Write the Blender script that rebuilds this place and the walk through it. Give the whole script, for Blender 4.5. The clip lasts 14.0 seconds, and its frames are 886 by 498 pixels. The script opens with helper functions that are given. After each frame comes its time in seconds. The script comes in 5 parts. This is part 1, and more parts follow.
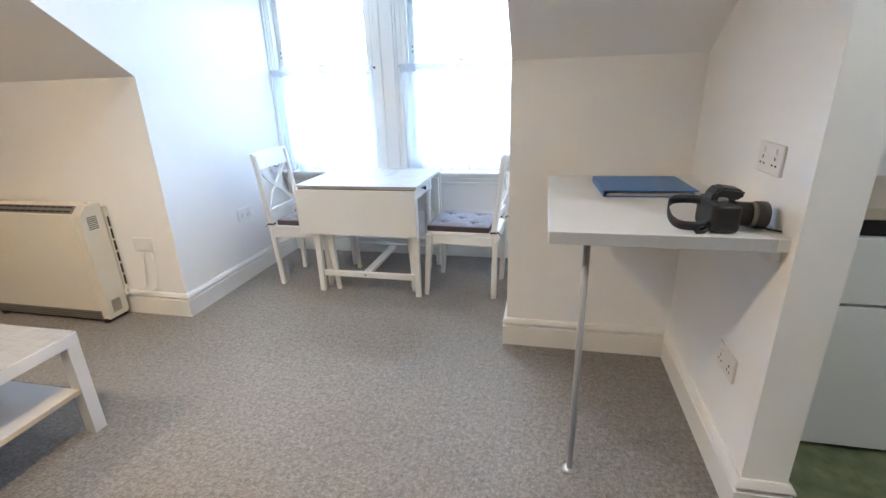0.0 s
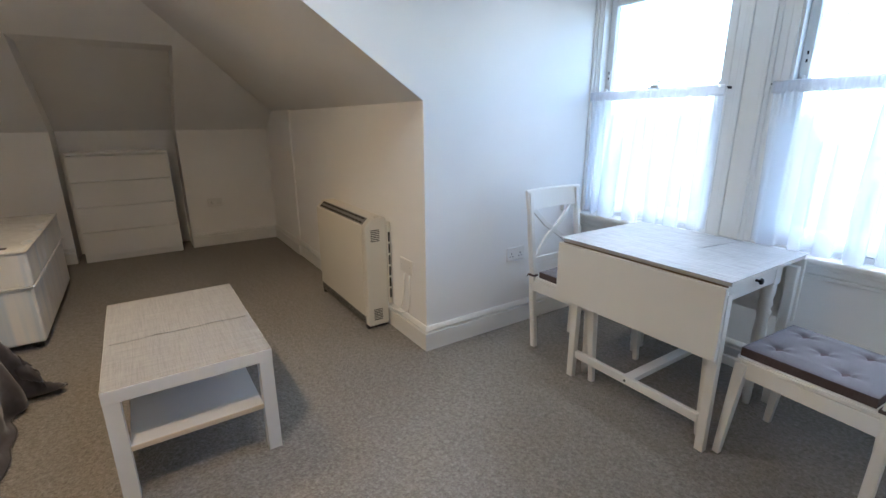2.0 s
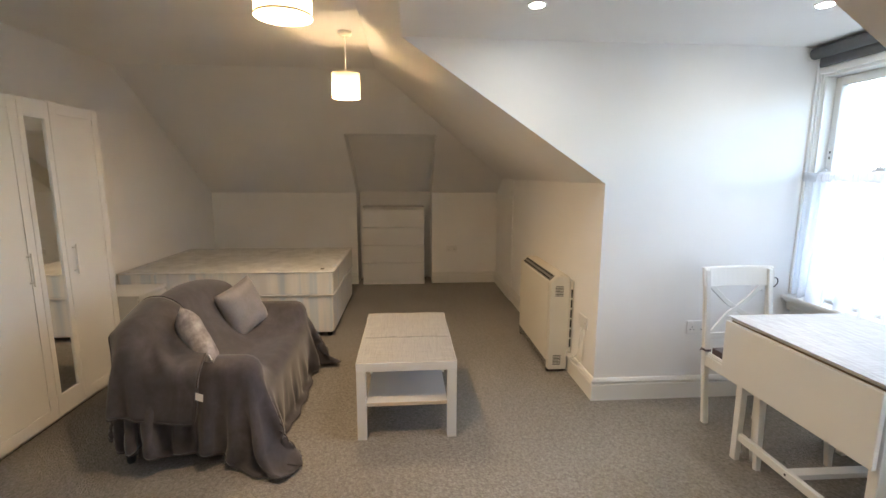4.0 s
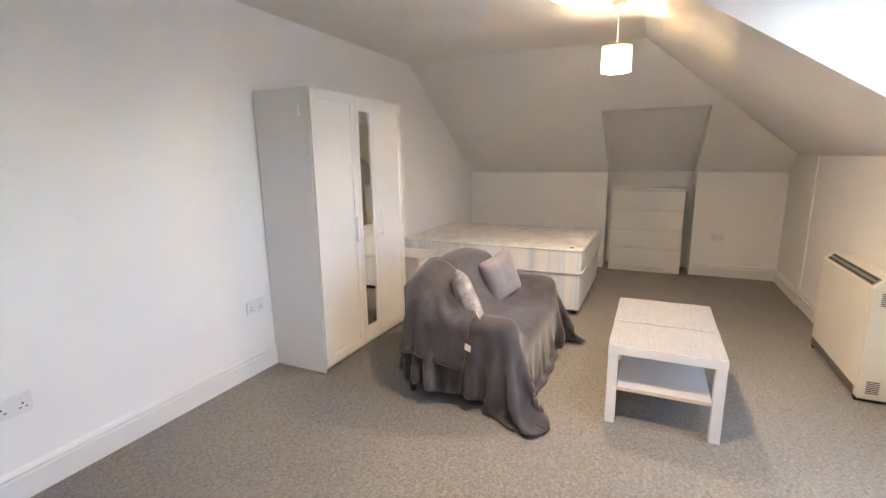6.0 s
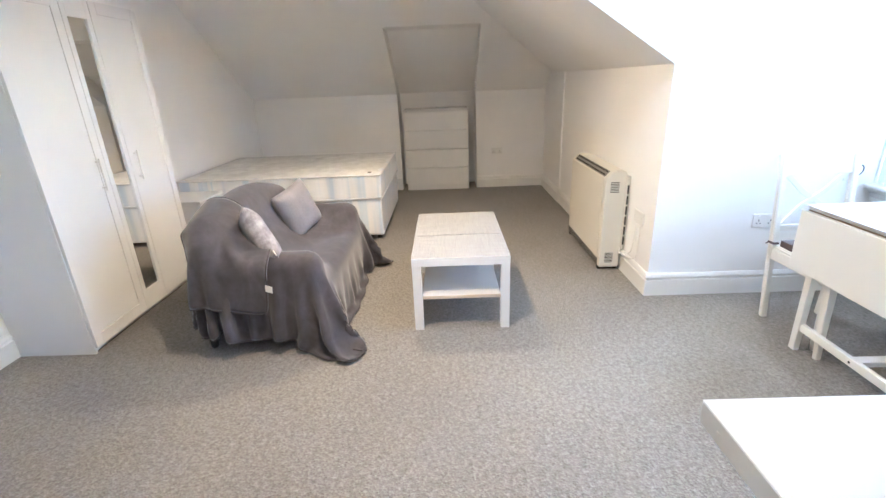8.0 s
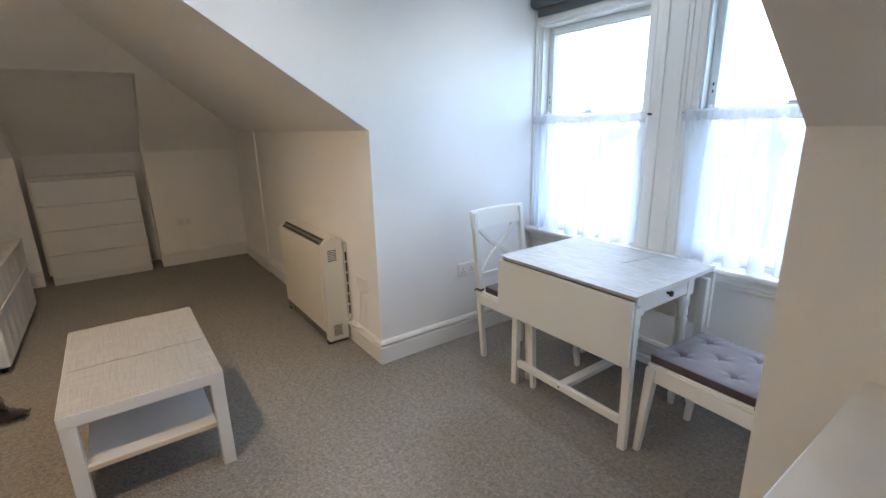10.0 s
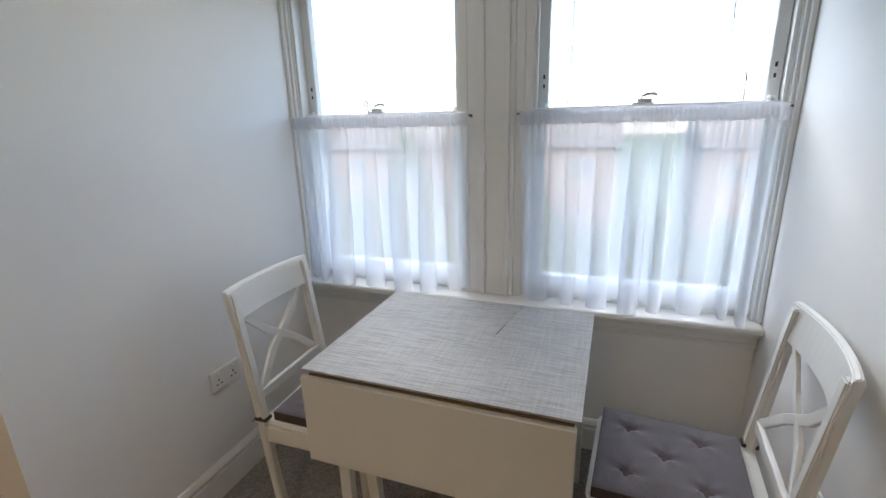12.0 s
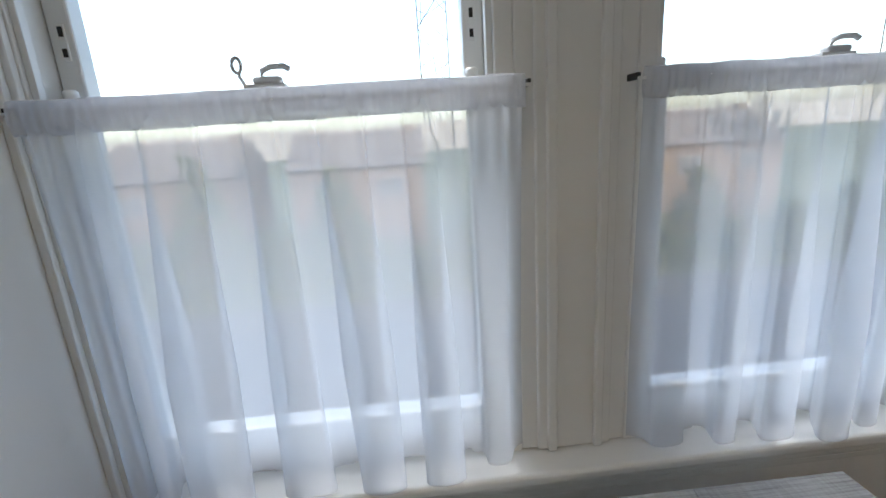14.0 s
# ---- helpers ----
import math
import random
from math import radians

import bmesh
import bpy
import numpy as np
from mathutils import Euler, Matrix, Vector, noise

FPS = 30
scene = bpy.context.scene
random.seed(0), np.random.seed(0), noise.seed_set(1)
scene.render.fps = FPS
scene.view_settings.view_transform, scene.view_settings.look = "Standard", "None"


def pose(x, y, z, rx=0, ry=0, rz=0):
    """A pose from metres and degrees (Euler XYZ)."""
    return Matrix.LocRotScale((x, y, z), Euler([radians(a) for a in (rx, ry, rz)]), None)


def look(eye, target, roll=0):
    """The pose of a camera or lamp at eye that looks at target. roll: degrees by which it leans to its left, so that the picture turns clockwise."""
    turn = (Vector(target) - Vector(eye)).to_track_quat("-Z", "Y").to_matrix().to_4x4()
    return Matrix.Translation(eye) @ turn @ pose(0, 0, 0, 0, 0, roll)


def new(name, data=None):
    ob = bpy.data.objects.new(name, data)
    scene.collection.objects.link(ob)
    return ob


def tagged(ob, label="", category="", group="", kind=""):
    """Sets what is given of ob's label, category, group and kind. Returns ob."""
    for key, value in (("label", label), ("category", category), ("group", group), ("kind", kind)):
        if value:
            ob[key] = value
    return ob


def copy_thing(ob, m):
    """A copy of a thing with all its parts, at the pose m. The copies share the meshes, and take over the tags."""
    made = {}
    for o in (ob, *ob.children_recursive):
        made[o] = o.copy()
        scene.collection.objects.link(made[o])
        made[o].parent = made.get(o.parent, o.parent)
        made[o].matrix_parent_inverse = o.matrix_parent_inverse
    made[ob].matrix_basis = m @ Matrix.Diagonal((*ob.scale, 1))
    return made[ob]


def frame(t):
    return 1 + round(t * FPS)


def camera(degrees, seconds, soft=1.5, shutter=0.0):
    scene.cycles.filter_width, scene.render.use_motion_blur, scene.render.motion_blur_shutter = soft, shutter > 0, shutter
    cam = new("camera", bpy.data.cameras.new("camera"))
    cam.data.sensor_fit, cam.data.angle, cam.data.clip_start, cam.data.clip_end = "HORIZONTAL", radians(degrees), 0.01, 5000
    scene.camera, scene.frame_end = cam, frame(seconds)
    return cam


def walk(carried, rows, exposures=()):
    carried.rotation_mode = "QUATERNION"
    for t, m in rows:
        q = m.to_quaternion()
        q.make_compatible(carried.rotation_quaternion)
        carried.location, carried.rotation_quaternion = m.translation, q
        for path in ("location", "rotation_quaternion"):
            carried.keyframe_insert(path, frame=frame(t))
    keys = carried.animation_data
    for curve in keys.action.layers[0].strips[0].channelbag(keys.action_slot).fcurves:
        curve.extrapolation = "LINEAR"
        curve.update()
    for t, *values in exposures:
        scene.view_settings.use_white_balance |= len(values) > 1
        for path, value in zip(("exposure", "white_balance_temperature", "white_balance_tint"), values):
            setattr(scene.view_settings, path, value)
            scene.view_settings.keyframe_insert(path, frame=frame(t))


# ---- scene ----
cam = camera(88.5, 14.0)
PATH = [
    (0, (0.241, 0.344, 1.298), (-0.176, 2.184, 0.633), -1.8),
    (0.5, (0.275, 0.635, 1.301), (-0.437, 2.391, 0.662), -0.5),
    (1, (0.204, 0.851, 1.283), (-0.84, 2.444, 0.671), -0.3),
    (1.5, (0.145, 1.065, 1.307), (-1.2, 2.428, 0.73), -0.1),
    (2, (0.204, 1.242, 1.306), (-1.402, 2.304, 0.763), -0.3),
    (2.2, (0.272, 1.325, 1.297), (-1.412, 2.25, 0.756), -0.6),
    (4.3, (0.871, 1.31, 1.461), (-1.109, 1.304, 1.187), 0.2),
    (4.5, (0.881, 1.301, 1.455), (-1.099, 1.177, 1.206), 0.1),
    (5, (0.885, 1.263, 1.46), (-1.058, 0.855, 1.213), 0.0),
    (5.5, (0.89, 1.223, 1.45), (-0.976, 0.569, 1.149), -0.2),
    (6, (0.912, 1.191, 1.43), (-0.864, 0.358, 1.038), -0.8),
    (6.5, (0.91, 1.181, 1.398), (-0.84, 0.374, 0.864), -2.0),
    (7, (0.886, 1.194, 1.359), (-0.89, 0.549, 0.706), -2.9),
    (7.5, (0.852, 1.217, 1.365), (-0.976, 0.851, 0.64), -2.9),
    (8, (0.823, 1.245, 1.367), (-1.053, 1.207, 0.672), -2.3),
    (8.5, (0.794, 1.269, 1.382), (-1.084, 1.577, 0.767), -1.6),
    (9, (0.717, 1.263, 1.41), (-1.108, 1.868, 0.861), -1.6),
    (9.2, (0.678, 1.247, 1.404), (-1.116, 1.96, 0.878), -1.4),
    (11.3, (-0.22, 1.676, 1.483), (-1.182, 3.329, 0.9), -1.1),
    (11.5, (-0.332, 1.732, 1.488), (-1.187, 3.448, 0.917), -1.1),
    (12, (-0.481, 1.956, 1.454), (-1.143, 3.76, 0.901), -1.6),
    (12.5, (-0.631, 2.242, 1.478), (-1.103, 4.109, 0.939), -2.3),
    (13, (-0.782, 2.458, 1.444), (-1.078, 4.361, 0.906), -2.6),
    (13.5, (-1.046, 2.732, 1.423), (-1.16, 4.663, 0.915), -3.3),
    (14, (-1.241, 2.958, 1.39), (-1.103, 4.888, 0.885), -3.7),
]
EXPOSURES = [(0.0, 4.12, 5050, 7), (1.0, 3.76, 5080, 7), (2.2, 3.35, 5150, 7), (4.3, 3.9, 5950, 9), (4.7, 4.2, 5850, 10), (5.3, 4.52, 5550, 11), (6.0, 4.6, 5250, 11), (6.8, 4.76, 4900, 8), (8.0, 4.87, 4850, 7), (9.2, 4.0, 5000, 7), (11.3, 2.98, 5850, 9), (12.5, 2.30, 6200, 10), (14.0, 2.03, 6250, 9)]
walk(cam, [(t, look(eye, target, roll)) for t, eye, target, roll in PATH], EXPOSURES)
LAMP_W, SPOT_W = 6.0, 1.2

# World, sun and exposure
world = bpy.data.worlds.new("overcast_sky")
scene.world = world
world.use_nodes = True
wn = world.node_tree.nodes
sky = wn.new("ShaderNodeTexSky")
sky.sky_type = 'NISHITA'
sky.sun_disc = False
sky.sun_elevation = radians(32)
sky.sun_rotation = radians(150)
sky.dust_density = 2.0
sky.air_density = 1.0
wn["Background"].inputs["Strength"].default_value = 0.15
world.node_tree.links.new(sky.outputs[0], wn["Background"].inputs["Color"])

sun_data = bpy.data.lights.new("sun", 'SUN')
sun_data.energy, sun_data.angle, sun_data.color = 0.6, radians(40), (1.0, 0.98, 0.95)
sun = new("sun", sun_data)
sun.matrix_world = look((0, 0, 10), (0.35, -0.6, 9.3))


def warm_lamp(x, y, z, watts, colour):
    """A base-up bulb: most of its light goes down, a little up."""
    down = bpy.data.lights.new("bulb_light", 'SPOT')
    down.energy, down.spot_size, down.spot_blend, down.shadow_soft_size, down.color = watts, radians(180), 0.12, 0.07, colour
    new("bulb_light", down).location = (x, y, z)
    up = bpy.data.lights.new("bulb_glow", 'POINT')
    up.energy, up.shadow_soft_size, up.color = watts * 0.03, 0.03, colour
    new("bulb_glow", up).location = (x, y, z + 0.01)


WARM = (1.0, 0.65, 0.34)
warm_lamp(-0.80, 0.907, 2.03, LAMP_W, WARM)
warm_lamp(-2.395, 0.897, 2.03, LAMP_W, WARM)


# ---- materials ----
def material(name, colour, rough=0.5, metal=0.0):
    m = bpy.data.materials.new(name)
    m.use_nodes = True
    b = m.node_tree.nodes["Principled BSDF"]
    b.inputs["Base Color"].default_value = (*colour, 1)
    b.inputs["Roughness"].default_value = rough
    b.inputs["Metallic"].default_value = metal
    return m


def node(m, kind, **sets):
    n = m.node_tree.nodes.new(kind)
    for k, v in sets.items():
        n.inputs[k.replace("_", " ")].default_value = v
    return n


def link(m, a, b):
    m.node_tree.links.new(a, b)


def coords(m, scale=(1, 1, 1)):
    tc = m.node_tree.nodes.new("ShaderNodeTexCoord")
    mp = m.node_tree.nodes.new("ShaderNodeMapping")
    mp.inputs["Scale"].default_value = scale
    link(m, tc.outputs["Object"], mp.inputs["Vector"])
    return mp.outputs[0]


def ramp(m, fac, stops):
    r = m.node_tree.nodes.new("ShaderNodeValToRGB")
    e = r.color_ramp.elements
    while len(e) < len(stops):
        e.new(0.5)
    for el, (p, c) in zip(e, stops):
        el.position, el.color = p, (*c, 1)
    link(m, fac, r.inputs[0])
    return r.outputs[0]


def mixed(m, fac, a, b, mode='MIX'):
    n = m.node_tree.nodes.new("ShaderNodeMix")
    n.data_type, n.blend_type = 'RGBA', mode
    for sock, v in ((n.inputs[0], fac), (n.inputs[6], a), (n.inputs[7], b)):
        if isinstance(v, (int, float)):
            sock.default_value = v
        elif isinstance(v, tuple):
            sock.default_value = (*v, 1)
        else:
            link(m, v, sock)
    return n.outputs[2]


def bump(m, height, strength, distance, normal=None):
    n = m.node_tree.nodes.new("ShaderNodeBump")
    n.inputs["Strength"].default_value, n.inputs["Distance"].default_value = strength, distance
    link(m, height, n.inputs["Height"])
    if normal is not None:
        link(m, normal, n.inputs["Normal"])
    return n.outputs[0]


def bsdf(m):
    return m.node_tree.nodes["Principled BSDF"]


def painted(name, colour, rough, vary=0.04, relief=0.15, size=60.0):
    """Paint with faint large-scale unevenness and a fine roller texture."""
    m = material(name, colour, rough)
    c = coords(m)
    big = node(m, "ShaderNodeTexNoise", Scale=1.7, Detail=4.0)
    fine = node(m, "ShaderNodeTexNoise", Scale=size, Detail=3.0)
    link(m, c, big.inputs["Vector"])
    link(m, c, fine.inputs["Vector"])
    dark = tuple(v * (1 - 2 * vary) for v in colour)
    link(m, ramp(m, big.outputs[0], [(0.3, dark), (0.7, colour)]), bsdf(m).inputs["Base Color"])
    link(m, bump(m, fine.outputs[0], relief, 0.001), bsdf(m).inputs["Normal"])
    rr = node(m, "ShaderNodeMapRange")
    rr.inputs[3].default_value, rr.inputs[4].default_value = rough - 0.06, rough + 0.08
    link(m, big.outputs[0], rr.inputs[0])
    link(m, rr.outputs[0], bsdf(m).inputs["Roughness"])
    return m


WALL = painted("wall_paint", (0.87, 0.86, 0.84), 0.75, 0.02, 0.25, 130)
CEIL = WALL
GLOSS = painted("white_gloss_wood_paint", (0.80, 0.79, 0.76), 0.35, 0.03, 0.1, 40)
CHAIR = painted("white_lacquered_wood", (0.80, 0.785, 0.74), 0.38, 0.03, 0.08, 30)
LAMINATE = painted("white_laminate", (0.78, 0.775, 0.75), 0.32, 0.02, 0.04, 200)
FOIL = painted("white_foil", (0.76, 0.755, 0.74), 0.3, 0.03, 0.05, 150)
ENAMEL = painted("cream_enamel", (0.74, 0.70, 0.60), 0.4, 0.03, 0.1, 220)
PLASTIC = painted("white_plastic", (0.78, 0.77, 0.74), 0.3, 0.01, 0.02, 100)
UPVC = painted("white_window_paint", (0.78, 0.78, 0.76), 0.35, 0.03, 0.08, 40)
BLACK = painted("black_plastic", (0.018, 0.018, 0.02), 0.45, 0.2, 0.2, 300)
DARK = material("dark_void", (0.02, 0.018, 0.015), 0.8)
GREYLEG = painted("grey_satin_metal", (0.40, 0.40, 0.41), 0.45, 0.05, 0.1, 200)
# white desk edging, greyed and blued for the shade on its front
SHADED_EDGING = painted("shaded_white_edging", (0.52, 0.53, 0.55), 0.4, 0.04, 0.05, 150)
STEEL = material("brushed_steel", (0.55, 0.55, 0.56), 0.32, 1.0)
CATCH = painted("satin_silver_fitting", (0.58, 0.58, 0.57), 0.4, 0.05, 0.1, 120)
BRASS = material("brass_hinge", (0.45, 0.33, 0.14), 0.35, 1.0)
EDGE = painted("pale_birch_edge", (0.66, 0.56, 0.42), 0.5, 0.1, 0.2, 90)
GREYGRILLE = material("grey_grille", (0.22, 0.21, 0.19), 0.5, 0.3)
JOINT = painted("bare_wood_joint", (0.20, 0.14, 0.075), 0.6, 0.1, 0.2, 90)
BLIND = painted("grey_blind_fabric", (0.13, 0.135, 0.14), 0.8, 0.06, 0.4, 500)
WORKTOP = painted("beige_worktop", (0.52, 0.45, 0.34), 0.35, 0.1, 0.05, 250)


def carpet_material():
    m = material("grey_beige_loop_carpet", (0.3, 0.28, 0.25), 0.95)
    c = coords(m)
    tuft = node(m, "ShaderNodeTexVoronoi", Scale=120.0, Randomness=1.0)
    fleck = node(m, "ShaderNodeTexNoise", Scale=57.0, Detail=4.0, Roughness=0.75)
    streak = node(m, "ShaderNodeTexNoise", Scale=30.0, Detail=6.0, Roughness=0.75)
    big = node(m, "ShaderNodeTexNoise", Scale=1.3, Detail=5.0)
    for n in (tuft, fleck, streak, big):
        link(m, c, n.inputs["Vector"])
    a = ramp(m, fleck.outputs[0], [(0.35, (0.140, 0.127, 0.113)), (0.47, (0.215, 0.199, 0.180)), (0.56, (0.262, 0.246, 0.226)), (0.69, (0.39, 0.372, 0.348))])
    b = mixed(m, 0.35, a, ramp(m, tuft.outputs[1], [(0.2, (0.15, 0.14, 0.125)), (0.8, (0.34, 0.32, 0.298))]))
    s = ramp(m, streak.outputs[0], [(0.35, (0.90, 0.89, 0.88)), (0.65, (1.08, 1.08, 1.08))])
    g = ramp(m, big.outputs[0], [(0.3, (0.87, 0.855, 0.83)), (0.7, (1.0, 0.98, 0.95))])
    d = mixed(m, 1.0, mixed(m, 1.0, b, s, 'MULTIPLY'), g, 'MULTIPLY')
    link(m, d, bsdf(m).inputs["Base Color"])
    n1 = bump(m, tuft.outputs[0], 0.8, 0.006)
    link(m, bump(m, fleck.outputs[0], 0.7, 0.006, n1), bsdf(m).inputs["Normal"])
    bsdf(m).inputs["Sheen Weight"].default_value = 0.15
    return m


CARPET = carpet_material()


def vinyl_material():
    m = material("green_vinyl", (0.16, 0.17, 0.08), 0.45)
    c = coords(m)
    n = node(m, "ShaderNodeTexNoise", Scale=14.0, Detail=6.0)
    link(m, c, n.inputs["Vector"])
    link(m, ramp(m, n.outputs[0], [(0.3, (0.10, 0.12, 0.055)), (0.7, (0.24, 0.25, 0.13))]), bsdf(m).inputs["Base Color"])
    return m


VINYL = vinyl_material()


def cloth_weave(name, base, light, scale, stretch=(1, 1, 1), rough=0.9, relief=0.4, sheen=0.0):
    m = material(name, base, rough)
    c = coords(m, stretch)
    n = node(m, "ShaderNodeTexNoise", Scale=scale, Detail=5.0, Roughness=0.65)
    g = node(m, "ShaderNodeTexNoise", Scale=6.0, Detail=3.0)
    link(m, c, n.inputs["Vector"])
    link(m, coords(m), g.inputs["Vector"])
    col = ramp(m, n.outputs[0], [(0.35, base), (0.65, light)])
    col = mixed(m, 1.0, col, ramp(m, g.outputs[0], [(0.3, (0.85, 0.85, 0.85)), (0.7, (1.05, 1.05, 1.05))]), 'MULTIPLY')
    link(m, col, bsdf(m).inputs["Base Color"])
    link(m, bump(m, n.outputs[0], relief, 0.002), bsdf(m).inputs["Normal"])
    bsdf(m).inputs["Sheen Weight"].default_value = sheen
    return m


FLEECE = cloth_weave("grey_brown_fleece", (0.046, 0.041, 0.048), (0.065, 0.059, 0.068), 14, rough=0.75, relief=0.2, sheen=0.35)
n_pile = node(FLEECE, "ShaderNodeTexNoise", Scale=9.0, Detail=4.0, Roughness=0.6, Distortion=0.8)
link(FLEECE, coords(FLEECE, (1.0, 1.0, 0.5)), n_pile.inputs["Vector"])
base_in = bsdf(FLEECE).inputs["Base Color"]
link(FLEECE, mixed(FLEECE, 1.0, base_in.links[0].from_socket, ramp(FLEECE, n_pile.outputs[0], [(0.30, (0.66, 0.65, 0.66)), (0.5, (0.93, 0.92, 0.93)), (0.70, (1.28, 1.25, 1.30))]), 'MULTIPLY'), base_in)
HEM = cloth_weave("fleece_hem", (0.040, 0.035, 0.041), (0.058, 0.052, 0.060), 60, rough=0.85, relief=0.3, sheen=0.2)
CUSHION = cloth_weave("grey_satin_cushion", (0.185, 0.172, 0.185), (0.255, 0.24, 0.255), 180, rough=0.6, sheen=0.3)
PRINT = cloth_weave("pale_printed_cushion", (0.19, 0.175, 0.187), (0.41, 0.39, 0.405), 16, rough=0.7)
SEATPAD = cloth_weave("mauve_grey_seat_pad", (0.112, 0.101, 0.113), (0.160, 0.146, 0.160), 300, rough=0.85, sheen=0.2)
PADSIDE = cloth_weave("dark_seat_pad_side", (0.065, 0.045, 0.045), (0.10, 0.075, 0.075), 300, rough=0.9)
MATTOP = cloth_weave("cream_quilted_ticking", (0.64, 0.635, 0.61), (0.70, 0.695, 0.675), 12, rough=0.8, relief=0.8)


def linen_material(name, across, low=(0.24, 0.232, 0.225), mid=(0.42, 0.415, 0.405), high=(0.53, 0.525, 0.515)):
    """Grey-white crosshatched paper finish."""
    m = material(name, (0.5, 0.49, 0.46), 0.62)
    bsdf(m).inputs["Specular IOR Level"].default_value = 0.35
    a = node(m, "ShaderNodeTexNoise", Scale=1.0, Detail=5.0, Roughness=0.7)
    b = node(m, "ShaderNodeTexNoise", Scale=1.0, Detail=5.0, Roughness=0.7)
    link(m, coords(m, (9, 260, 50) if across else (260, 9, 50)), a.inputs["Vector"])
    link(m, coords(m, (200, 7, 50) if across else (7, 200, 50)), b.inputs["Vector"])
    ca = ramp(m, a.outputs[0], [(0.36, low), (0.5, mid), (0.68, high)])
    cb = ramp(m, b.outputs[0], [(0.3, (0.80, 0.79, 0.77)), (0.6, (1.0, 1.0, 1.0))])
    link(m, mixed(m, 1.0, ca, cb, 'MULTIPLY'), bsdf(m).inputs["Base Color"])
    link(m, bump(m, a.outputs[0], 0.3, 0.0006), bsdf(m).inputs["Normal"])
    return m


LINEN = linen_material("grey_linen_effect_film", True, (0.29, 0.285, 0.28), (0.43, 0.428, 0.42), (0.52, 0.52, 0.515))
PALE_LINEN = linen_material("pale_linen_effect_film", True, (0.29, 0.287, 0.283), (0.337, 0.334, 0.330), (0.37, 0.368, 0.364))


def stripe_material():
    """Pale blue and cream vertical stripes of a bed's ticking."""
    m = material("blue_striped_ticking", (0.6, 0.6, 0.58), 0.8)
    n = node(m, "ShaderNodeTexNoise", Scale=1.0, Detail=3.0, Roughness=0.6)
    link(m, coords(m, (5.5, 5.5, 0.25)), n.inputs["Vector"])
    f = node(m, "ShaderNodeTexNoise", Scale=160.0, Detail=3.0)
    link(m, coords(m), f.inputs["Vector"])
    col = ramp(m, n.outputs[0], [(0.31, (0.53, 0.59, 0.65)), (0.42, (0.71, 0.70, 0.68)), (0.54, (0.75, 0.74, 0.72)), (0.62, (0.58, 0.64, 0.69)), (0.69, (0.73, 0.72, 0.70))])
    link(m, col, bsdf(m).inputs["Base Color"])
    quilt = m.node_tree.nodes.new("ShaderNodeTexWave")
    quilt.bands_direction = 'DIAGONAL'
    quilt.inputs["Scale"].default_value = 3.4
    link(m, coords(m, (1, 1, 0)), quilt.inputs["Vector"])
    link(m, bump(m, f.outputs[0], 0.4, 0.001, bump(m, quilt.outputs[1], 0.5, 0.012)), bsdf(m).inputs["Normal"])
    return m


TICKING = stripe_material()


def sheer(name, clear, colour=(0.86, 0.88, 0.92)):
    m = bpy.data.materials.new(name)
    m.use_nodes = True
    t = m.node_tree
    t.nodes.remove(t.nodes["Principled BSDF"])
    out = t.nodes["Material Output"]
    dif, tra, cle = t.nodes.new("ShaderNodeBsdfDiffuse"), t.nodes.new("ShaderNodeBsdfTranslucent"), t.nodes.new("ShaderNodeBsdfTransparent")
    dif.inputs[0].default_value = tra.inputs[0].default_value = (*colour, 1)
    a, b = t.nodes.new("ShaderNodeMixShader"), t.nodes.new("ShaderNodeMixShader")
    a.inputs[0].default_value, b.inputs[0].default_value = 0.44, clear
    t.links.new(dif.outputs[0], a.inputs[1])
    t.links.new(tra.outputs[0], a.inputs[2])
    t.links.new(a.outputs[0], b.inputs[1])
    t.links.new(cle.outputs[0], b.inputs[2])
    t.links.new(b.outputs[0], out.inputs[0])
    return m


SHEER = sheer("sheer_white_voile", 0.36, (0.80, 0.83, 0.88))
SHEERBAND = sheer("gathered_voile_heading", 0.30, (0.74, 0.75, 0.78))
SHADE = sheer("cream_fabric_shade", 0.0, (0.50, 0.44, 0.34))


def glass_material():
    m = material("window_glass", (1, 1, 1), 0.0)
    bsdf(m).inputs["Transmission Weight"].default_value = 1.0
    bsdf(m).inputs["IOR"].default_value = 1.02
    return m


GLASS = glass_material()
MIRROR = material("mirror_glass", (0.86, 0.87, 0.86), 0.02, 1.0)


def glowing(name, colour, strength):
    m = material(name, colour, 0.5)
    bsdf(m).inputs["Emission Color"].default_value = (*colour, 1)
    bsdf(m).inputs["Emission Strength"].default_value = strength
    return m


BULB = glowing("lit_bulb", (1.0, 0.72, 0.4), 25)
LED = glowing("lit_spotlight", (1.0, 0.93, 0.82), 30)


# ---- building helpers ----
def box(bm, x0, x1, y0, y1, z0, z1, bevel=0.0, seg=2):
    g = bmesh.ops.create_cube(bm, size=1.0)
    bmesh.ops.transform(bm, verts=g["verts"], matrix=Matrix.Translation(((x0 + x1) / 2, (y0 + y1) / 2, (z0 + z1) / 2)) @ Matrix.Diagonal((abs(x1 - x0), abs(y1 - y0), abs(z1 - z0), 1)))
    if bevel:
        edges = list({e for v in g["verts"] for e in v.link_edges})
        bmesh.ops.bevel(bm, geom=edges, offset=bevel, segments=seg, affect='EDGES', profile=0.5)
    return bm


def B(*a, **k):
    return box(bmesh.new(), *a, **k)


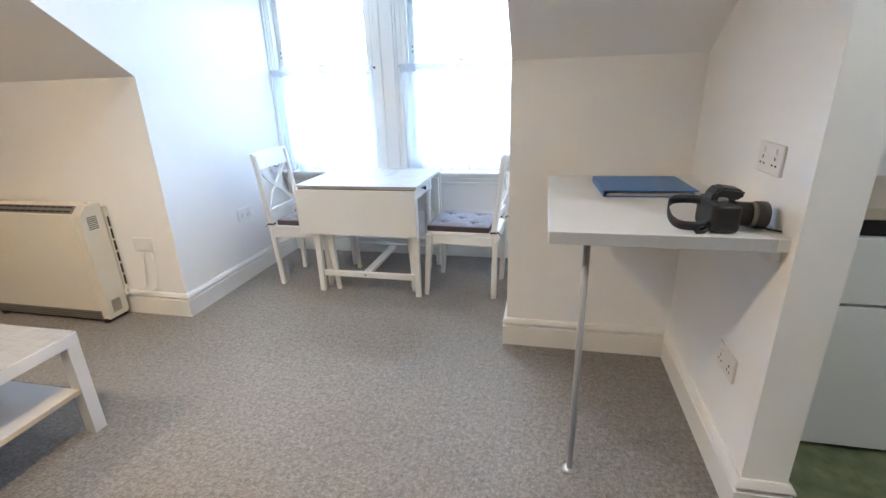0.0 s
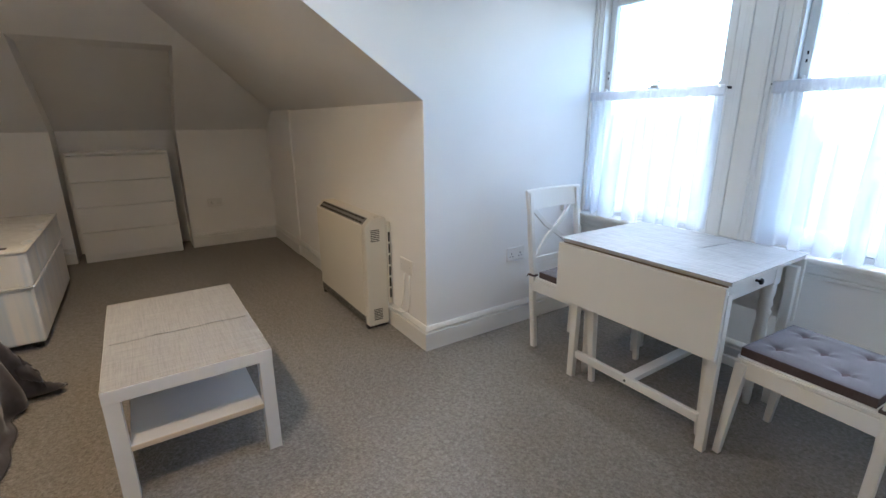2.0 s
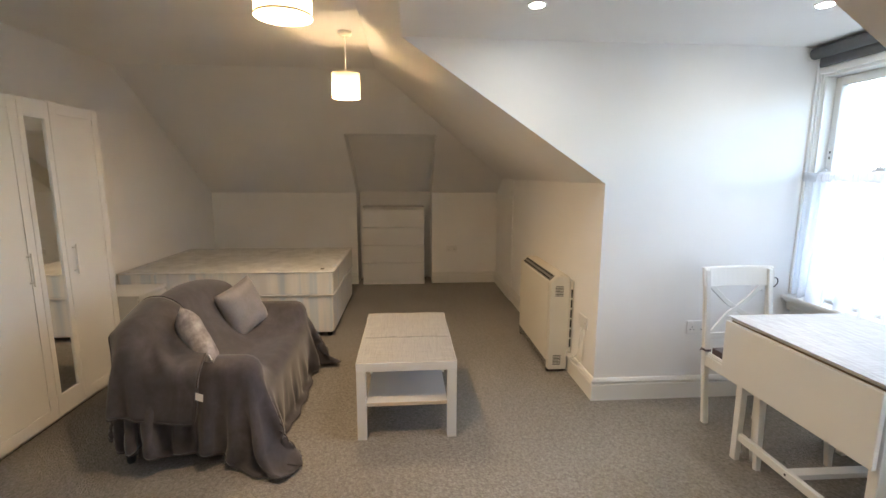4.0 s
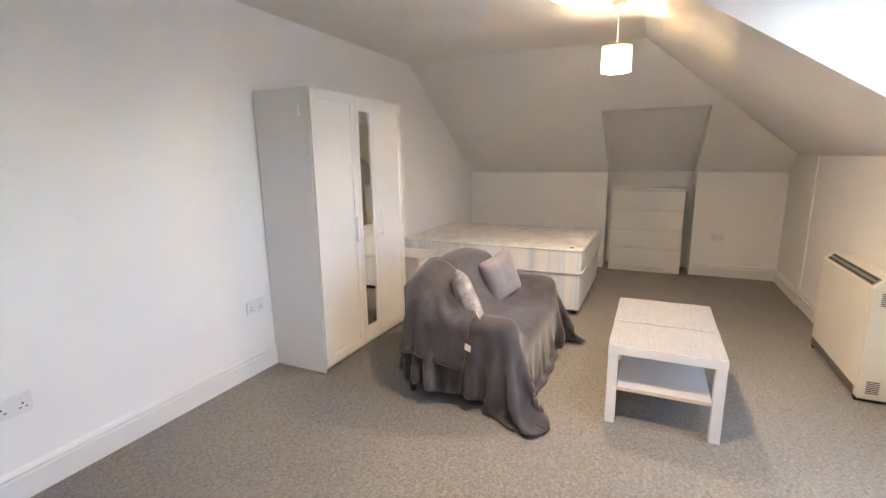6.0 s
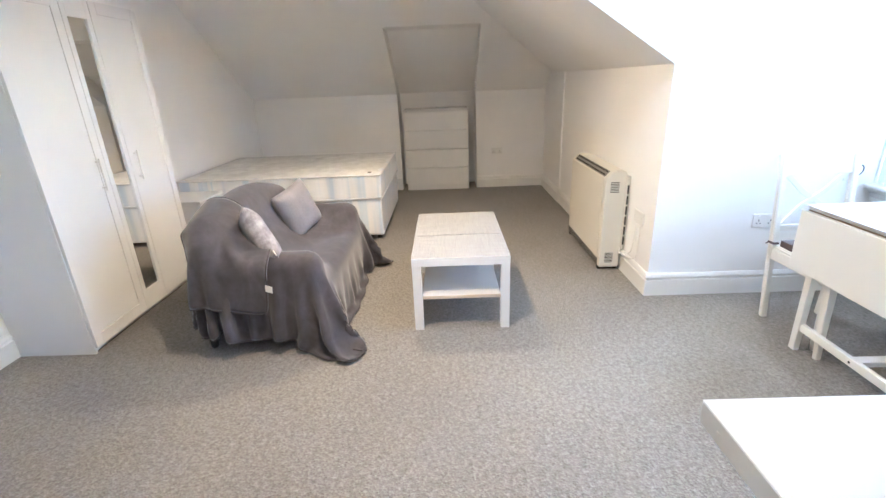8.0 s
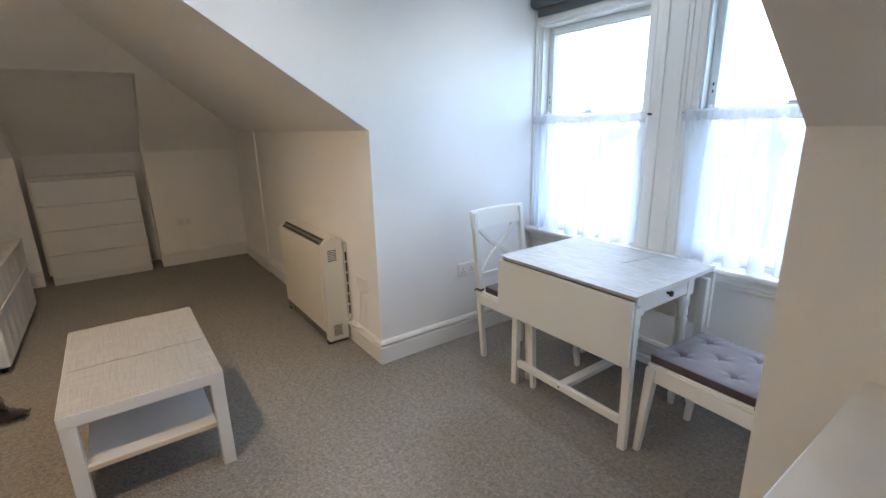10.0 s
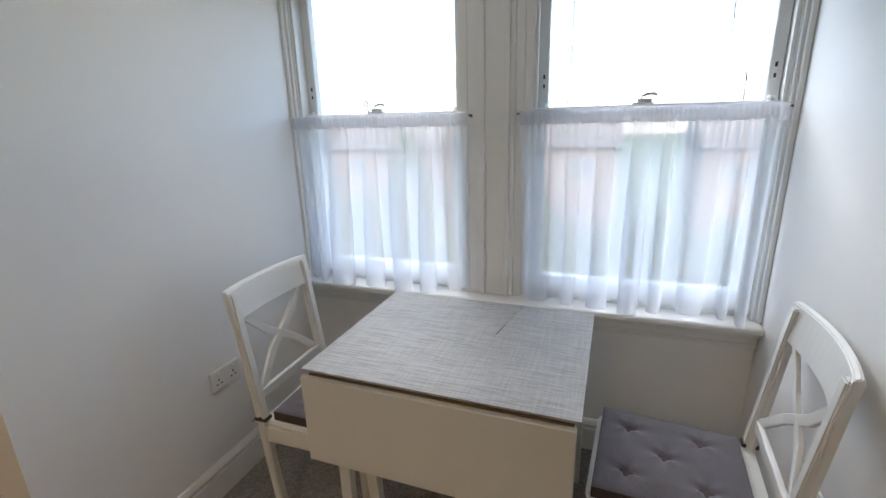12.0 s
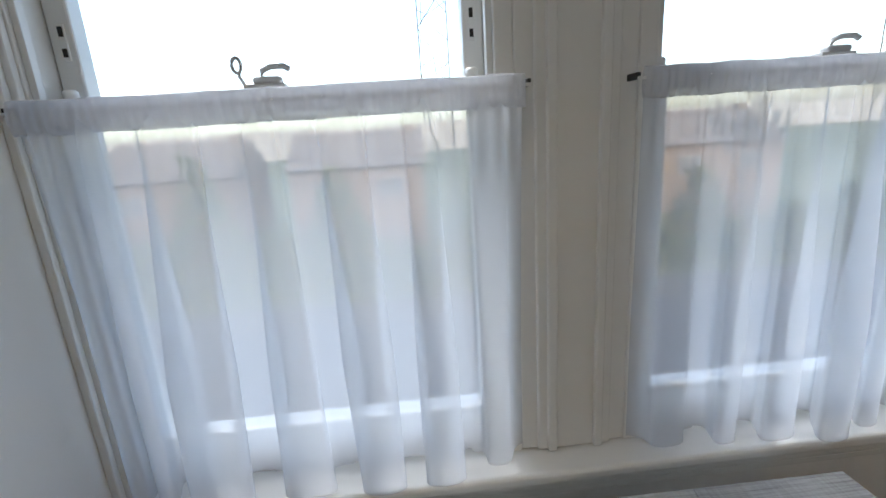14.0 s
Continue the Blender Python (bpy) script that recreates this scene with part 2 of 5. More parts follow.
def prism(bm, outline, axis, lo, hi):
    """A polygon given in the two other axes, drawn out along one axis."""
    def place(p, h):
        return {"x": (h, p[0], p[1]), "y": (p[0], h, p[1]), "z": (p[0], p[1], h)}[axis]
    a = [bm.verts.new(place(p, lo)) for p in outline]
    b = [bm.verts.new(place(p, hi)) for p in outline]
    n = len(outline)
    bm.faces.new(a)
    bm.faces.new(b[::-1])
    for i in range(n):
        bm.faces.new((a[i], b[i], b[(i + 1) % n], a[(i + 1) % n]))
    bmesh.ops.recalc_face_normals(bm, faces=bm.faces[:])
    return bm


def lathe(bm, profile, n=20, at=(0, 0, 0), turn=None):
    """Rings of (radius, height) about the z axis, capped at both ends."""
    m = Matrix.Translation(at) @ (turn if turn else Matrix())
    rings = [[bm.verts.new(m @ Vector((r * math.cos(2 * math.pi * i / n), r * math.sin(2 * math.pi * i / n), z))) for i in range(n)] for r, z in profile]
    for p, q in zip(rings, rings[1:]):
        for i in range(n):
            bm.faces.new((p[i], p[(i + 1) % n], q[(i + 1) % n], q[i])).smooth = True
    bm.faces.new(rings[0][::-1])
    bm.faces.new(rings[-1])
    return bm


def bar(bm, a, b, w, h, bevel=0.003, up=(0, 0, 1), taper=1.0):
    """A squared bar from a to b, w wide and h high, its far end scaled by taper."""
    a, b = Vector(a), Vector(b)
    d = (b - a).normalized()
    u = Vector(up)
    s = d.cross(u)
    if s.length < 1e-4:
        s = d.cross(Vector((1, 0, 0)))
    s.normalize()
    u = s.cross(d)
    vs = []
    for p, k in ((a, 1.0), (b, taper)):
        vs.append([bm.verts.new(p + s * sx * w / 2 * k + u * sy * h / 2 * k) for sx, sy in ((-1, -1), (1, -1), (1, 1), (-1, 1))])
    fs = [bm.faces.new(vs[0][::-1]), bm.faces.new(vs[1])]
    for i in range(4):
        fs.append(bm.faces.new((vs[0][i], vs[0][(i + 1) % 4], vs[1][(i + 1) % 4], vs[1][i])))
    bmesh.ops.recalc_face_normals(bm, faces=fs)
    if bevel:
        bmesh.ops.bevel(bm, geom=list({e for f in fs for e in f.edges}), offset=bevel, segments=2, affect='EDGES', profile=0.5)
    return bm


def tube(bm, points, r, n=8):
    """A round cord along a polyline."""
    pts = [Vector(p) for p in points]
    rings = []
    for i, p in enumerate(pts):
        d = (pts[min(i + 1, len(pts) - 1)] - pts[max(i - 1, 0)]).normalized()
        s = d.cross(Vector((0.3, 0.1, 1))).normalized()
        u = s.cross(d)
        rings.append([bm.verts.new(p + (s * math.cos(2 * math.pi * k / n) + u * math.sin(2 * math.pi * k / n)) * r) for k in range(n)])
    for p, q in zip(rings, rings[1:]):
        for k in range(n):
            bm.faces.new((p[k], p[(k + 1) % n], q[(k + 1) % n], q[k])).smooth = True
    bm.faces.new(rings[0][::-1])
    bm.faces.new(rings[-1])
    bmesh.ops.recalc_face_normals(bm, faces=bm.faces[:])
    return bm


def mesh_of(name, bm, mat):
    me = bpy.data.meshes.new(name)
    bm.to_mesh(me)
    bm.free()
    me.materials.append(mat)
    return me


def part(name, bm, mat, parent=None, label=""):
    ob = new(name, mesh_of(name, bm, mat))
    if parent is not None:
        ob.parent = parent
    return tagged(ob, label)


def structure(name, bm, mat, label=""):
    return tagged(part(name, bm, mat), label, "", "", "structure")


def thing(name, label, category, at=(0, 0, 0), rz=0, group=""):
    ob = new(name)
    ob.empty_display_size = 0.1
    ob.matrix_basis = pose(*at, 0, 0, rz)
    return tagged(ob, label, category, group)


def solo(name, bm, mat, label, category, group=""):
    return tagged(part(name, bm, mat), label, category, group)


# ---- the room ----
KNEE_Y, RUN_UP = 2.505, 0.6626
CEIL_Z, DORM_Z, DORM_Y = 2.385, 2.218, 1.278
CHEEK_L, CHEEK_R, WIN_Y = -1.882, 0.085, 3.805
WEST_X, SOUTH_Y, EAST_X = -5.235, -1.215, 0.872
COL_Y, COL_X = 1.585, 0.998
REC_A, REC_B, REC_X, REC_Z, HIP_Z = 0.622, 1.612, -5.60, 1.889, 1.225


def slope_z(y):
    return DORM_Z + (DORM_Y - y) * RUN_UP


def hip_z(x):
    return HIP_Z + 0.6515 * (x - WEST_X)


CREASE_Y = DORM_Y - (CEIL_Z - DORM_Z) / RUN_UP
CREASE_X = WEST_X + (CEIL_Z - HIP_Z) / 0.6515

structure("floor", B(-5.8, 0.998, -1.45, 4.1, -0.12, 0), CARPET, "grey-beige flecked loop-pile carpet")
structure("kitchen_floor", B(1.000, 3.3, -1.45, 2.75, -0.12, -0.004), VINYL, "mottled green vinyl kitchen floor")
structure("wall_south", B(-5.5, 3.2, SOUTH_Y - 0.2, SOUTH_Y, 0, 2.45), WALL, "long plain white wall")
structure("wall_kitchen", B(3.0, 3.2, SOUTH_Y + 0.002, 2.7, 0, 2.45), WALL, "plain white wall")
structure("wall_kitchen_north", B(1.132, 3.0, 2.56, 2.75, 0, 1.42), WALL, "plain white low wall")
bm = B(-5.45, CHEEK_L - 0.15, KNEE_Y, KNEE_Y + 0.16, 0, slope_z(KNEE_Y) + 0.02)
box(bm, WEST_X + 0.002, -4.31, KNEE_Y - 0.012, KNEE_Y + 0.01, 0, slope_z(KNEE_Y - 0.012) + 0.01)
structure("wall_north", bm, WALL, "low white wall under the roof slope")
structure("wall_pier", B(CHEEK_R + 0.15, 1.130, KNEE_Y, KNEE_Y + 0.16, 0, slope_z(KNEE_Y) + 0.02), WALL, "low white wall under the roof slope")
for nm, lo, hi in (("wall_cheek_west", CHEEK_L - 0.15, CHEEK_L), ("wall_cheek_east", CHEEK_R, CHEEK_R + 0.15)):
    top_y = CREASE_Y - 0.05
    structure(nm, prism(bmesh.new(), [(KNEE_Y, 0), (WIN_Y + 0.2, 0), (WIN_Y + 0.2, DORM_Z + 0.1), (DORM_Y, DORM_Z + 0.3), (top_y, slope_z(top_y) + 0.14), (top_y, slope_z(top_y)), (KNEE_Y, slope_z(KNEE_Y))], "x", lo, hi), WALL, "white side wall of the dormer window bay")
structure("wall_west", B(WEST_X - 0.15, WEST_X, SOUTH_Y + 0.001, REC_A - 0.12, 0, HIP_Z + 0.01), WALL, "low white end wall")
structure("wall_west_far", B(WEST_X - 0.15, WEST_X, REC_B + 0.12, KNEE_Y + 0.1, 0, HIP_Z + 0.01), WALL, "low white end wall")
for nm, lo, hi in (("wall_recess_a", REC_A - 0.12, REC_A), ("wall_recess_b", REC_B, REC_B + 0.12)):
    end_x = CREASE_X + 0.05
    structure(nm, prism(bmesh.new(), [(REC_X - 0.1, 0), (WEST_X, 0), (WEST_X, HIP_Z), (end_x, hip_z(end_x)), (end_x, hip_z(CREASE_X) + 0.17), (REC_X - 0.1, 2.2)], "y", lo, hi), WALL, "white side of the wall recess")
structure("wall_recess_back", B(REC_X - 0.12, REC_X, REC_A, REC_B, 0, HIP_Z), WALL, "white back of the wall recess")
REC_TOP = REC_X + (REC_Z + 0.05 - HIP_Z) / 0.6515
structure("ceiling_recess_slope", prism(bmesh.new(), [(REC_X - 0.12, HIP_Z), (REC_X, HIP_Z), (REC_TOP, REC_Z + 0.05), (REC_TOP - 0.16, REC_Z + 0.05)], "y", REC_A, REC_B), CEIL, "white sloping back of the wall recess")
structure("wall_column", prism(bmesh.new(), [(COL_Y, 0), (KNEE_Y, 0), (KNEE_Y, slope_z(KNEE_Y) + 0.03), (COL_Y, slope_z(COL_Y) + 0.05)], "x", EAST_X, COL_X), WALL, "end of the partition wall beside the kitchen")

# ceilings and roof slopes
bm = B(CREASE_X - 0.15, 3.2, SOUTH_Y - 0.2, CREASE_Y + 0.1, CEIL_Z, CEIL_Z + 0.12)
box(bm, CHEEK_L, CHEEK_R, DORM_Y, WIN_Y + 0.2, DORM_Z, DORM_Z + 0.1)
box(bm, REC_TOP - 0.08, WEST_X + (REC_Z - HIP_Z) / 0.6515, REC_A, REC_B, REC_Z, REC_Z + 0.1)
structure("ceiling", bm, CEIL, "plain white ceiling")


def north_slope(bm, x0, x1, y1):
    prism(bm, [(CREASE_Y - 0.05, slope_z(CREASE_Y - 0.05)), (y1, slope_z(y1)), (y1, slope_z(y1) + 0.14), (CREASE_Y - 0.05, slope_z(CREASE_Y - 0.05) + 0.14)], "x", x0, x1)


for x0, x1, y1 in ((-5.45, CHEEK_L - 0.15, KNEE_Y + 0.16), (CHEEK_L, CHEEK_R, DORM_Y), (CHEEK_R + 0.15, 3.2, KNEE_Y + 0.26)):
    bm = bmesh.new()
    north_slope(bm, x0, x1, y1)
    structure("ceiling_slope_north", bm, CEIL, "white sloping attic ceiling")
bm = bmesh.new()
for y0, y1, x0 in ((SOUTH_Y - 0.2, REC_A - 0.12, -5.4), (REC_B + 0.12, KNEE_Y + 0.2, -5.4), (REC_A, REC_B, WEST_X + (REC_Z - HIP_Z) / 0.6515)):
    prism(bm, [(x0, hip_z(x0)), (CREASE_X + 0.05, hip_z(CREASE_X + 0.05)), (CREASE_X + 0.05, hip_z(CREASE_X) + 0.17), (x0, hip_z(x0) + 0.14)], "y", y0, y1)
structure("ceiling_slope_west", bm, CEIL, "white sloping attic ceiling")

# window wall: below, above and between the two openings
SILL_Z, HEAD_Z, MUL_A, MUL_B = 0.670, 2.075, -1.035, -0.805
bm = B(CHEEK_L, CHEEK_R, WIN_Y, WIN_Y + 0.2, 0, SILL_Z)
box(bm, CHEEK_L, CHEEK_R, WIN_Y, WIN_Y + 0.2, HEAD_Z, DORM_Z + 0.05)
box(bm, MUL_A + 0.02, MUL_B - 0.02, WIN_Y + 0.01, WIN_Y + 0.2, SILL_Z, HEAD_Z)
structure("wall_window", bm, WALL, "white wall round the dormer windows")


def sweep(bm, path, profile):
    """A moulding along a floor line; the room lies on the left of the way."""
    pts = [Vector(p) for p in path]
    n = len(pts)
    rings = []
    for i, p in enumerate(pts):
        d0 = (pts[i] - pts[i - 1]).normalized() if i else None
        d1 = (pts[i + 1] - pts[i]).normalized() if i < n - 1 else None
        d0, d1 = d0 or d1, d1 or d0
        n0, n1 = Vector((-d0.y, d0.x)), Vector((-d1.y, d1.x))
        mit = (n0 + n1) / (1 + n0.dot(n1))
        rings.append([bm.verts.new((p.x + mit.x * o, p.y + mit.y * o, z)) for o, z in profile])
    k = len(profile)
    for a, b in zip(rings, rings[1:]):
        for i in range(k):
            bm.faces.new((a[i], a[(i + 1) % k], b[(i + 1) % k], b[i]))
    bm.faces.new(rings[0])
    bm.faces.new(rings[-1][::-1])
    bmesh.ops.recalc_face_normals(bm, faces=bm.faces[:])
    return bm


SKIRT = [(0.0, 0.0), (0.019, 0.0), (0.019, 0.106), (0.009, 0.111), (0.008, 0.118), (0.019, 0.122), (0.020, 0.128), (0.013, 0.142), (0.007, 0.150), (0.0, 0.150)]
structure("baseboard", sweep(bmesh.new(), [(COL_X, 1.93), (COL_X, COL_Y), (EAST_X, COL_Y), (EAST_X, KNEE_Y), (CHEEK_R, KNEE_Y), (CHEEK_R, WIN_Y), (CHEEK_L, WIN_Y), (CHEEK_L, KNEE_Y), (-4.31, KNEE_Y), (-4.31, KNEE_Y - 0.012), (WEST_X, KNEE_Y - 0.012), (WEST_X, REC_B)], SKIRT), GLOSS, "white moulded skirting board")
structure("baseboard_south", sweep(bmesh.new(), [(WEST_X, REC_A), (WEST_X, SOUTH_Y), (3.0, SOUTH_Y)], SKIRT), GLOSS, "white moulded skirting board")


# ---- windows ----
def sash_window(name, x0, x1):
    w = tagged(new(name), "white sliding sash window with clear panes", "window", "", "structure")
    yf = WIN_Y
    # lining and stops
    bm = B(x0, x0 + 0.035, yf - 0.004, yf + 0.17, SILL_Z, HEAD_Z, 0.003)
    box(bm, x1 - 0.035, x1, yf - 0.004, yf + 0.17, SILL_Z, HEAD_Z, 0.003)
    box(bm, x0 + 0.035, x1 - 0.035, yf - 0.004, yf + 0.17, HEAD_Z - 0.035, HEAD_Z, 0.003)
    box(bm, x0 + 0.035, x1 - 0.035, yf + 0.03, yf + 0.2, SILL_Z, SILL_Z + 0.05, 0.003)
    part("window_frame", bm, UPVC, w)
    for sx, a in ((1, x0 + 0.035), (-1, x1 - 0.035)):
        part("parting_bead", B(min(a, a + sx * 0.012), max(a, a + sx * 0.012), yf + 0.004, yf + 0.022, SILL_Z + 0.05, HEAD_Z - 0.035, 0.002), UPVC, w)
    a, b = x0 + 0.037, x1 - 0.037
    for nm, yy, z0, z1, low, top in (("lower_sash", yf + 0.03, SILL_Z + 0.052, 1.483, 0.075, 0.04), ("upper_sash", yf + 0.078, 1.443, HEAD_Z - 0.037, 0.04, 0.05)):
        s = B(a, a + 0.041, yy, yy + 0.042, z0, z1, 0.004)
        box(s, b - 0.041, b, yy, yy + 0.042, z0, z1, 0.004)
        box(s, a + 0.041, b - 0.041, yy + 0.001, yy + 0.041, z0, z0 + low, 0.004)
        box(s, a + 0.041, b - 0.041, yy + 0.001, yy + 0.041, z1 - top, z1, 0.004)
        sash = part(nm, s, UPVC, w)
        g = part("pane", B(a + 0.037, b - 0.037, yy + 0.006, yy + 0.010, z0 + low - 0.004, z1 - top + 0.004), GLASS, sash)
        g.visible_shadow = False
    # catch on the meeting rail
    xm = (x0 + x1) / 2 - 0.02
    bm = B(xm - 0.036, xm + 0.036, yf + 0.034, yf + 0.066, 1.483, 1.490, 0.002)
    box(bm, xm - 0.020, xm + 0.030, yf + 0.038, yf + 0.062, 1.489, 1.503, 0.005)
    catch = part("sash_catch", bm, CATCH, w, "satin metal sash catch")
    bm = tube(bmesh.new(), [(xm - 0.006, yf + 0.050, 1.500), (xm - 0.004, yf + 0.050, 1.513), (xm + 0.012, yf + 0.048, 1.519), (xm + 0.036, yf + 0.045, 1.519), (xm + 0.046, yf + 0.044, 1.513)], 0.0055, 8)
    part("lever", bm, CATCH, catch)
    if x1 < -0.9:
        ring = [(xm - 0.046 + 0.008 * math.cos(k * math.pi / 6), yf + 0.048, 1.524 + 0.013 * math.sin(k * math.pi / 6)) for k in range(13)]
        part("key", tube(bmesh.new(), ring + [(xm - 0.044, yf + 0.048, 1.505), (xm - 0.036, yf + 0.048, 1.490)], 0.0035, 6), CATCH, catch, "small metal sash lock key")
    # restrictor plates on the stiles of the upper sash
    for xx in (a + 0.024, b - 0.024):
        bm = B(xx - 0.006, xx + 0.006, yf + 0.0735, yf + 0.0795, 1.55, 1.61, 0.001)
        p = part("restrictor", bm, UPVC, w, "white plate with two dark slots")
        part("slot", B(xx - 0.003, xx + 0.004, yf + 0.071, yf + 0.0745, 1.556, 1.570), DARK, p)
        part("slot", B(xx - 0.003, xx + 0.004, yf + 0.071, yf + 0.0745, 1.590, 1.606), DARK, p)
    for xx in (a + 0.03, b - 0.03):
        part("sash_stop", lathe(bmesh.new(), [(0.012, 0), (0.012, 0.012), (0.008, 0.016)], 10, (xx, yf + 0.05, 1.483)), PLASTIC, w)
    return w


sash_window("window_1", CHEEK_L, MUL_A)
sash_window("window_2", MUL_B, CHEEK_R)

# casings: moulded uprights, window board and apron
bm = bmesh.new()
for a, b, y in ((MUL_A, MUL_B, WIN_Y - 0.004), (MUL_A + 0.035, MUL_B - 0.035, WIN_Y - 0.012), (MUL_A + 0.055, MUL_A + 0.075, WIN_Y - 0.022), (MUL_B - 0.075, MUL_B - 0.055, WIN_Y - 0.022)):
    box(bm, a, b, y, WIN_Y + 0.02, SILL_Z + 0.03, HEAD_Z + 0.06, 0.004)
structure("trim_mullion", bm, UPVC, "white moulded timber post between the windows")
bm = bmesh.new()
for a, s in ((CHEEK_L, 1), (CHEEK_R, -1)):
    for d, y in ((0.03, WIN_Y - 0.016), (0.018, WIN_Y - 0.03)):
        box(bm, min(a, a + s * d), max(a, a + s * d), y, WIN_Y + 0.01, SILL_Z + 0.03, HEAD_Z + 0.06, 0.004)
box(bm, CHEEK_L, CHEEK_R, WIN_Y - 0.02, WIN_Y + 0.01, HEAD_Z - 0.02, HEAD_Z + 0.06, 0.006)
structure("trim_window", bm, UPVC, "white window casing")
bm = B(CHEEK_L + 0.001, CHEEK_R - 0.001, 3.722, WIN_Y + 0.03, SILL_Z - 0.002, SILL_Z + 0.028, 0.011, 4)
box(bm, CHEEK_L + 0.001, CHEEK_R - 0.001, 3.752, WIN_Y + 0.004, SILL_Z - 0.022, SILL_Z - 0.003, 0.005)
box(bm, CHEEK_L + 0.001, CHEEK_R - 0.001, 3.770, WIN_Y + 0.004, SILL_Z - 0.058, SILL_Z - 0.023, 0.008)
box(bm, CHEEK_L + 0.001, CHEEK_R - 0.001, 3.778, WIN_Y + 0.004, SILL_Z - 0.078, SILL_Z - 0.059, 0.004)
structure("trim_window_board", bm, UPVC, "white rounded window board with moulding below")


# ---- sheer curtains ----
def half_curtain(x0, x1, seed, folds):
    rnd = random.Random(seed)
    c = thing("half_curtain", "sheer white voile half curtain gathered on a rod", "curtain", (0, 0, 0), 0, "window half curtains")
    top, bot, nx, nz, mid = 1.472, 0.716, 400, 34, 3.760
    ph = [rnd.uniform(0, 6.28) for _ in range(8)]
    # uneven folds: each has a width and a fullness of its own
    widths = [rnd.uniform(0.3, 2.0) for _ in range(folds)]
    edges = [sum(widths[:k]) / sum(widths) for k in range(folds + 1)]
    full = [rnd.uniform(0.3, 1.55) for _ in range(folds)]
    lean = [rnd.uniform(-0.05, 0.05) * min(widths[k % folds], 1.0) for k in range(folds + 1)]

    def fold(u, v):
        """Number of the fold, the way through it and its strength."""
        moved = [e + (lean[k] * v if 0 < k < folds else 0) for k, e in enumerate(edges)]
        k = 0
        while k < folds - 1 and u > moved[k + 1]:
            k += 1
        return k, (u - moved[k]) / (moved[k + 1] - moved[k]), moved[k + 1] - moved[k]

    def wave(s):
        w = math.cos(2 * math.pi * s)
        return math.copysign(abs(w) ** 0.7, w)

    def depth(u, v):
        k, s, w = fold(u, v)
        amp = 0.003 + 0.027 * min(1, v * 1.5) ** 0.7 * (full[k] if 0.25 < s < 0.75 else 0.9)
        small = math.sin(2 * math.pi * folds * 4.3 * u + ph[5]) * max(0, 1 - 4 * v)
        slow = math.sin(9 * u + ph[4]) * 0.004 * v
        return min(0.034, amp * wave(s) + 0.003 * small + slow)

    def across(u, v):
        """The way along the rod; the folds double back on themselves."""
        k, s, w = fold(u, v)
        back = (0.04 + 0.125 * min(1, 1.6 * v)) * full[k]
        x = u + back * w * math.sin(4 * math.pi * s) * min(1, 12 * u, 12 * (1 - u))
        return x0 + (x1 - x0) * x + 0.022 * v * (0.5 - u) * (1 - v * 0.4)

    def hem_drop(u):
        k, s, w = fold(u, 1.0)
        return -0.014 * full[k] * math.cos(2 * math.pi * s) + 0.006 * math.sin(5 * u + ph[7])

    bm = bmesh.new()
    grid = []
    for j in range(nz + 1):
        v = j / nz
        row = []
        for i in range(nx + 1):
            u = i / nx
            x = across(u, v)
            z = top - 0.03 - (top - 0.03 - bot + hem_drop(u)) * v
            row.append(bm.verts.new((x, mid + depth(u, v), z)))
        grid.append(row)
    for p, q in zip(grid, grid[1:]):
        for i in range(nx):
            bm.faces.new((p[i], p[i + 1], q[i + 1], q[i])).smooth = True
    part("voile", bm, SHEER, c)
    # rolled hem as a denser band
    bm = bmesh.new()
    hemrow = []
    for i in range(nx + 1):
        u = i / nx
        x, hem = across(u, 1.0), hem_drop(u)
        y = mid + depth(u, 1.0) - 0.0012
        hemrow.append((bm.verts.new((x, y, bot - hem)), bm.verts.new((x, y, bot - hem + 0.005))))
    for p, q in zip(hemrow, hemrow[1:]):
        bm.faces.new((p[0], q[0], q[1], p[1])).smooth = True
    part("hem", bm, SHEERBAND, c)
    # gathered heading round the rod
    bm = bmesh.new()
    rows = []
    for k in range(13):
        a = 2 * math.pi * k / 12
        row = []
        for i in range(nx + 1):
            u = i / nx
            wrinkle = 0.5 + 0.5 * noise.noise(Vector((u * 26, k * 0.35, seed)))
            gather = (wrinkle - 0.4) * 0.005 + 0.0016 * math.sin(2 * math.pi * folds * 3.1 * u + ph[5]) + 0.0012 * math.sin(2 * math.pi * folds * 7.3 * u + ph[3]) + 0.0014 * math.sin(2 * math.pi * folds * 1.3 * u + ph[2])
            row.append(bm.verts.new((x0 - 0.004 + (x1 - x0 + 0.008) * u, mid + (0.0062 + gather) * math.cos(a), top - 0.024 + 0.027 * math.sin(a) + 0.003 * noise.noise(Vector((u * 14, 1.7, seed))))))
        rows.append(row)
    for p, q in zip(rows, rows[1:]):
        for i in range(nx):
            bm.faces.new((p[i], p[i + 1], q[i + 1], q[i])).smooth = True
    part("gathered_heading", bm, SHEERBAND, c)
    bm = bmesh.new()
    lathe(bm, [(0.003, 0), (0.003, x1 - x0 + 0.03)], 10, (x0 - 0.015, mid, top - 0.016), pose(0, 0, 0, 0, 90, 0))
    part("rod", bm, ROD, c, "thin white curtain wire")
    for xx in (x0 - 0.012, x1 + 0.012):
        part("rod_hook", bar(bmesh.new(), (xx, mid + 0.002, top - 0.012), (xx, WIN_Y, top - 0.012), 0.006, 0.012, 0.001), BLACK, c)
    return c


ROD = material("white_plastic_wire", (0.78, 0.78, 0.77), 0.35)
half_curtain(-1.850, -1.030, 3, 7)
half_curtain(-0.812, 0.045, 8, 8)


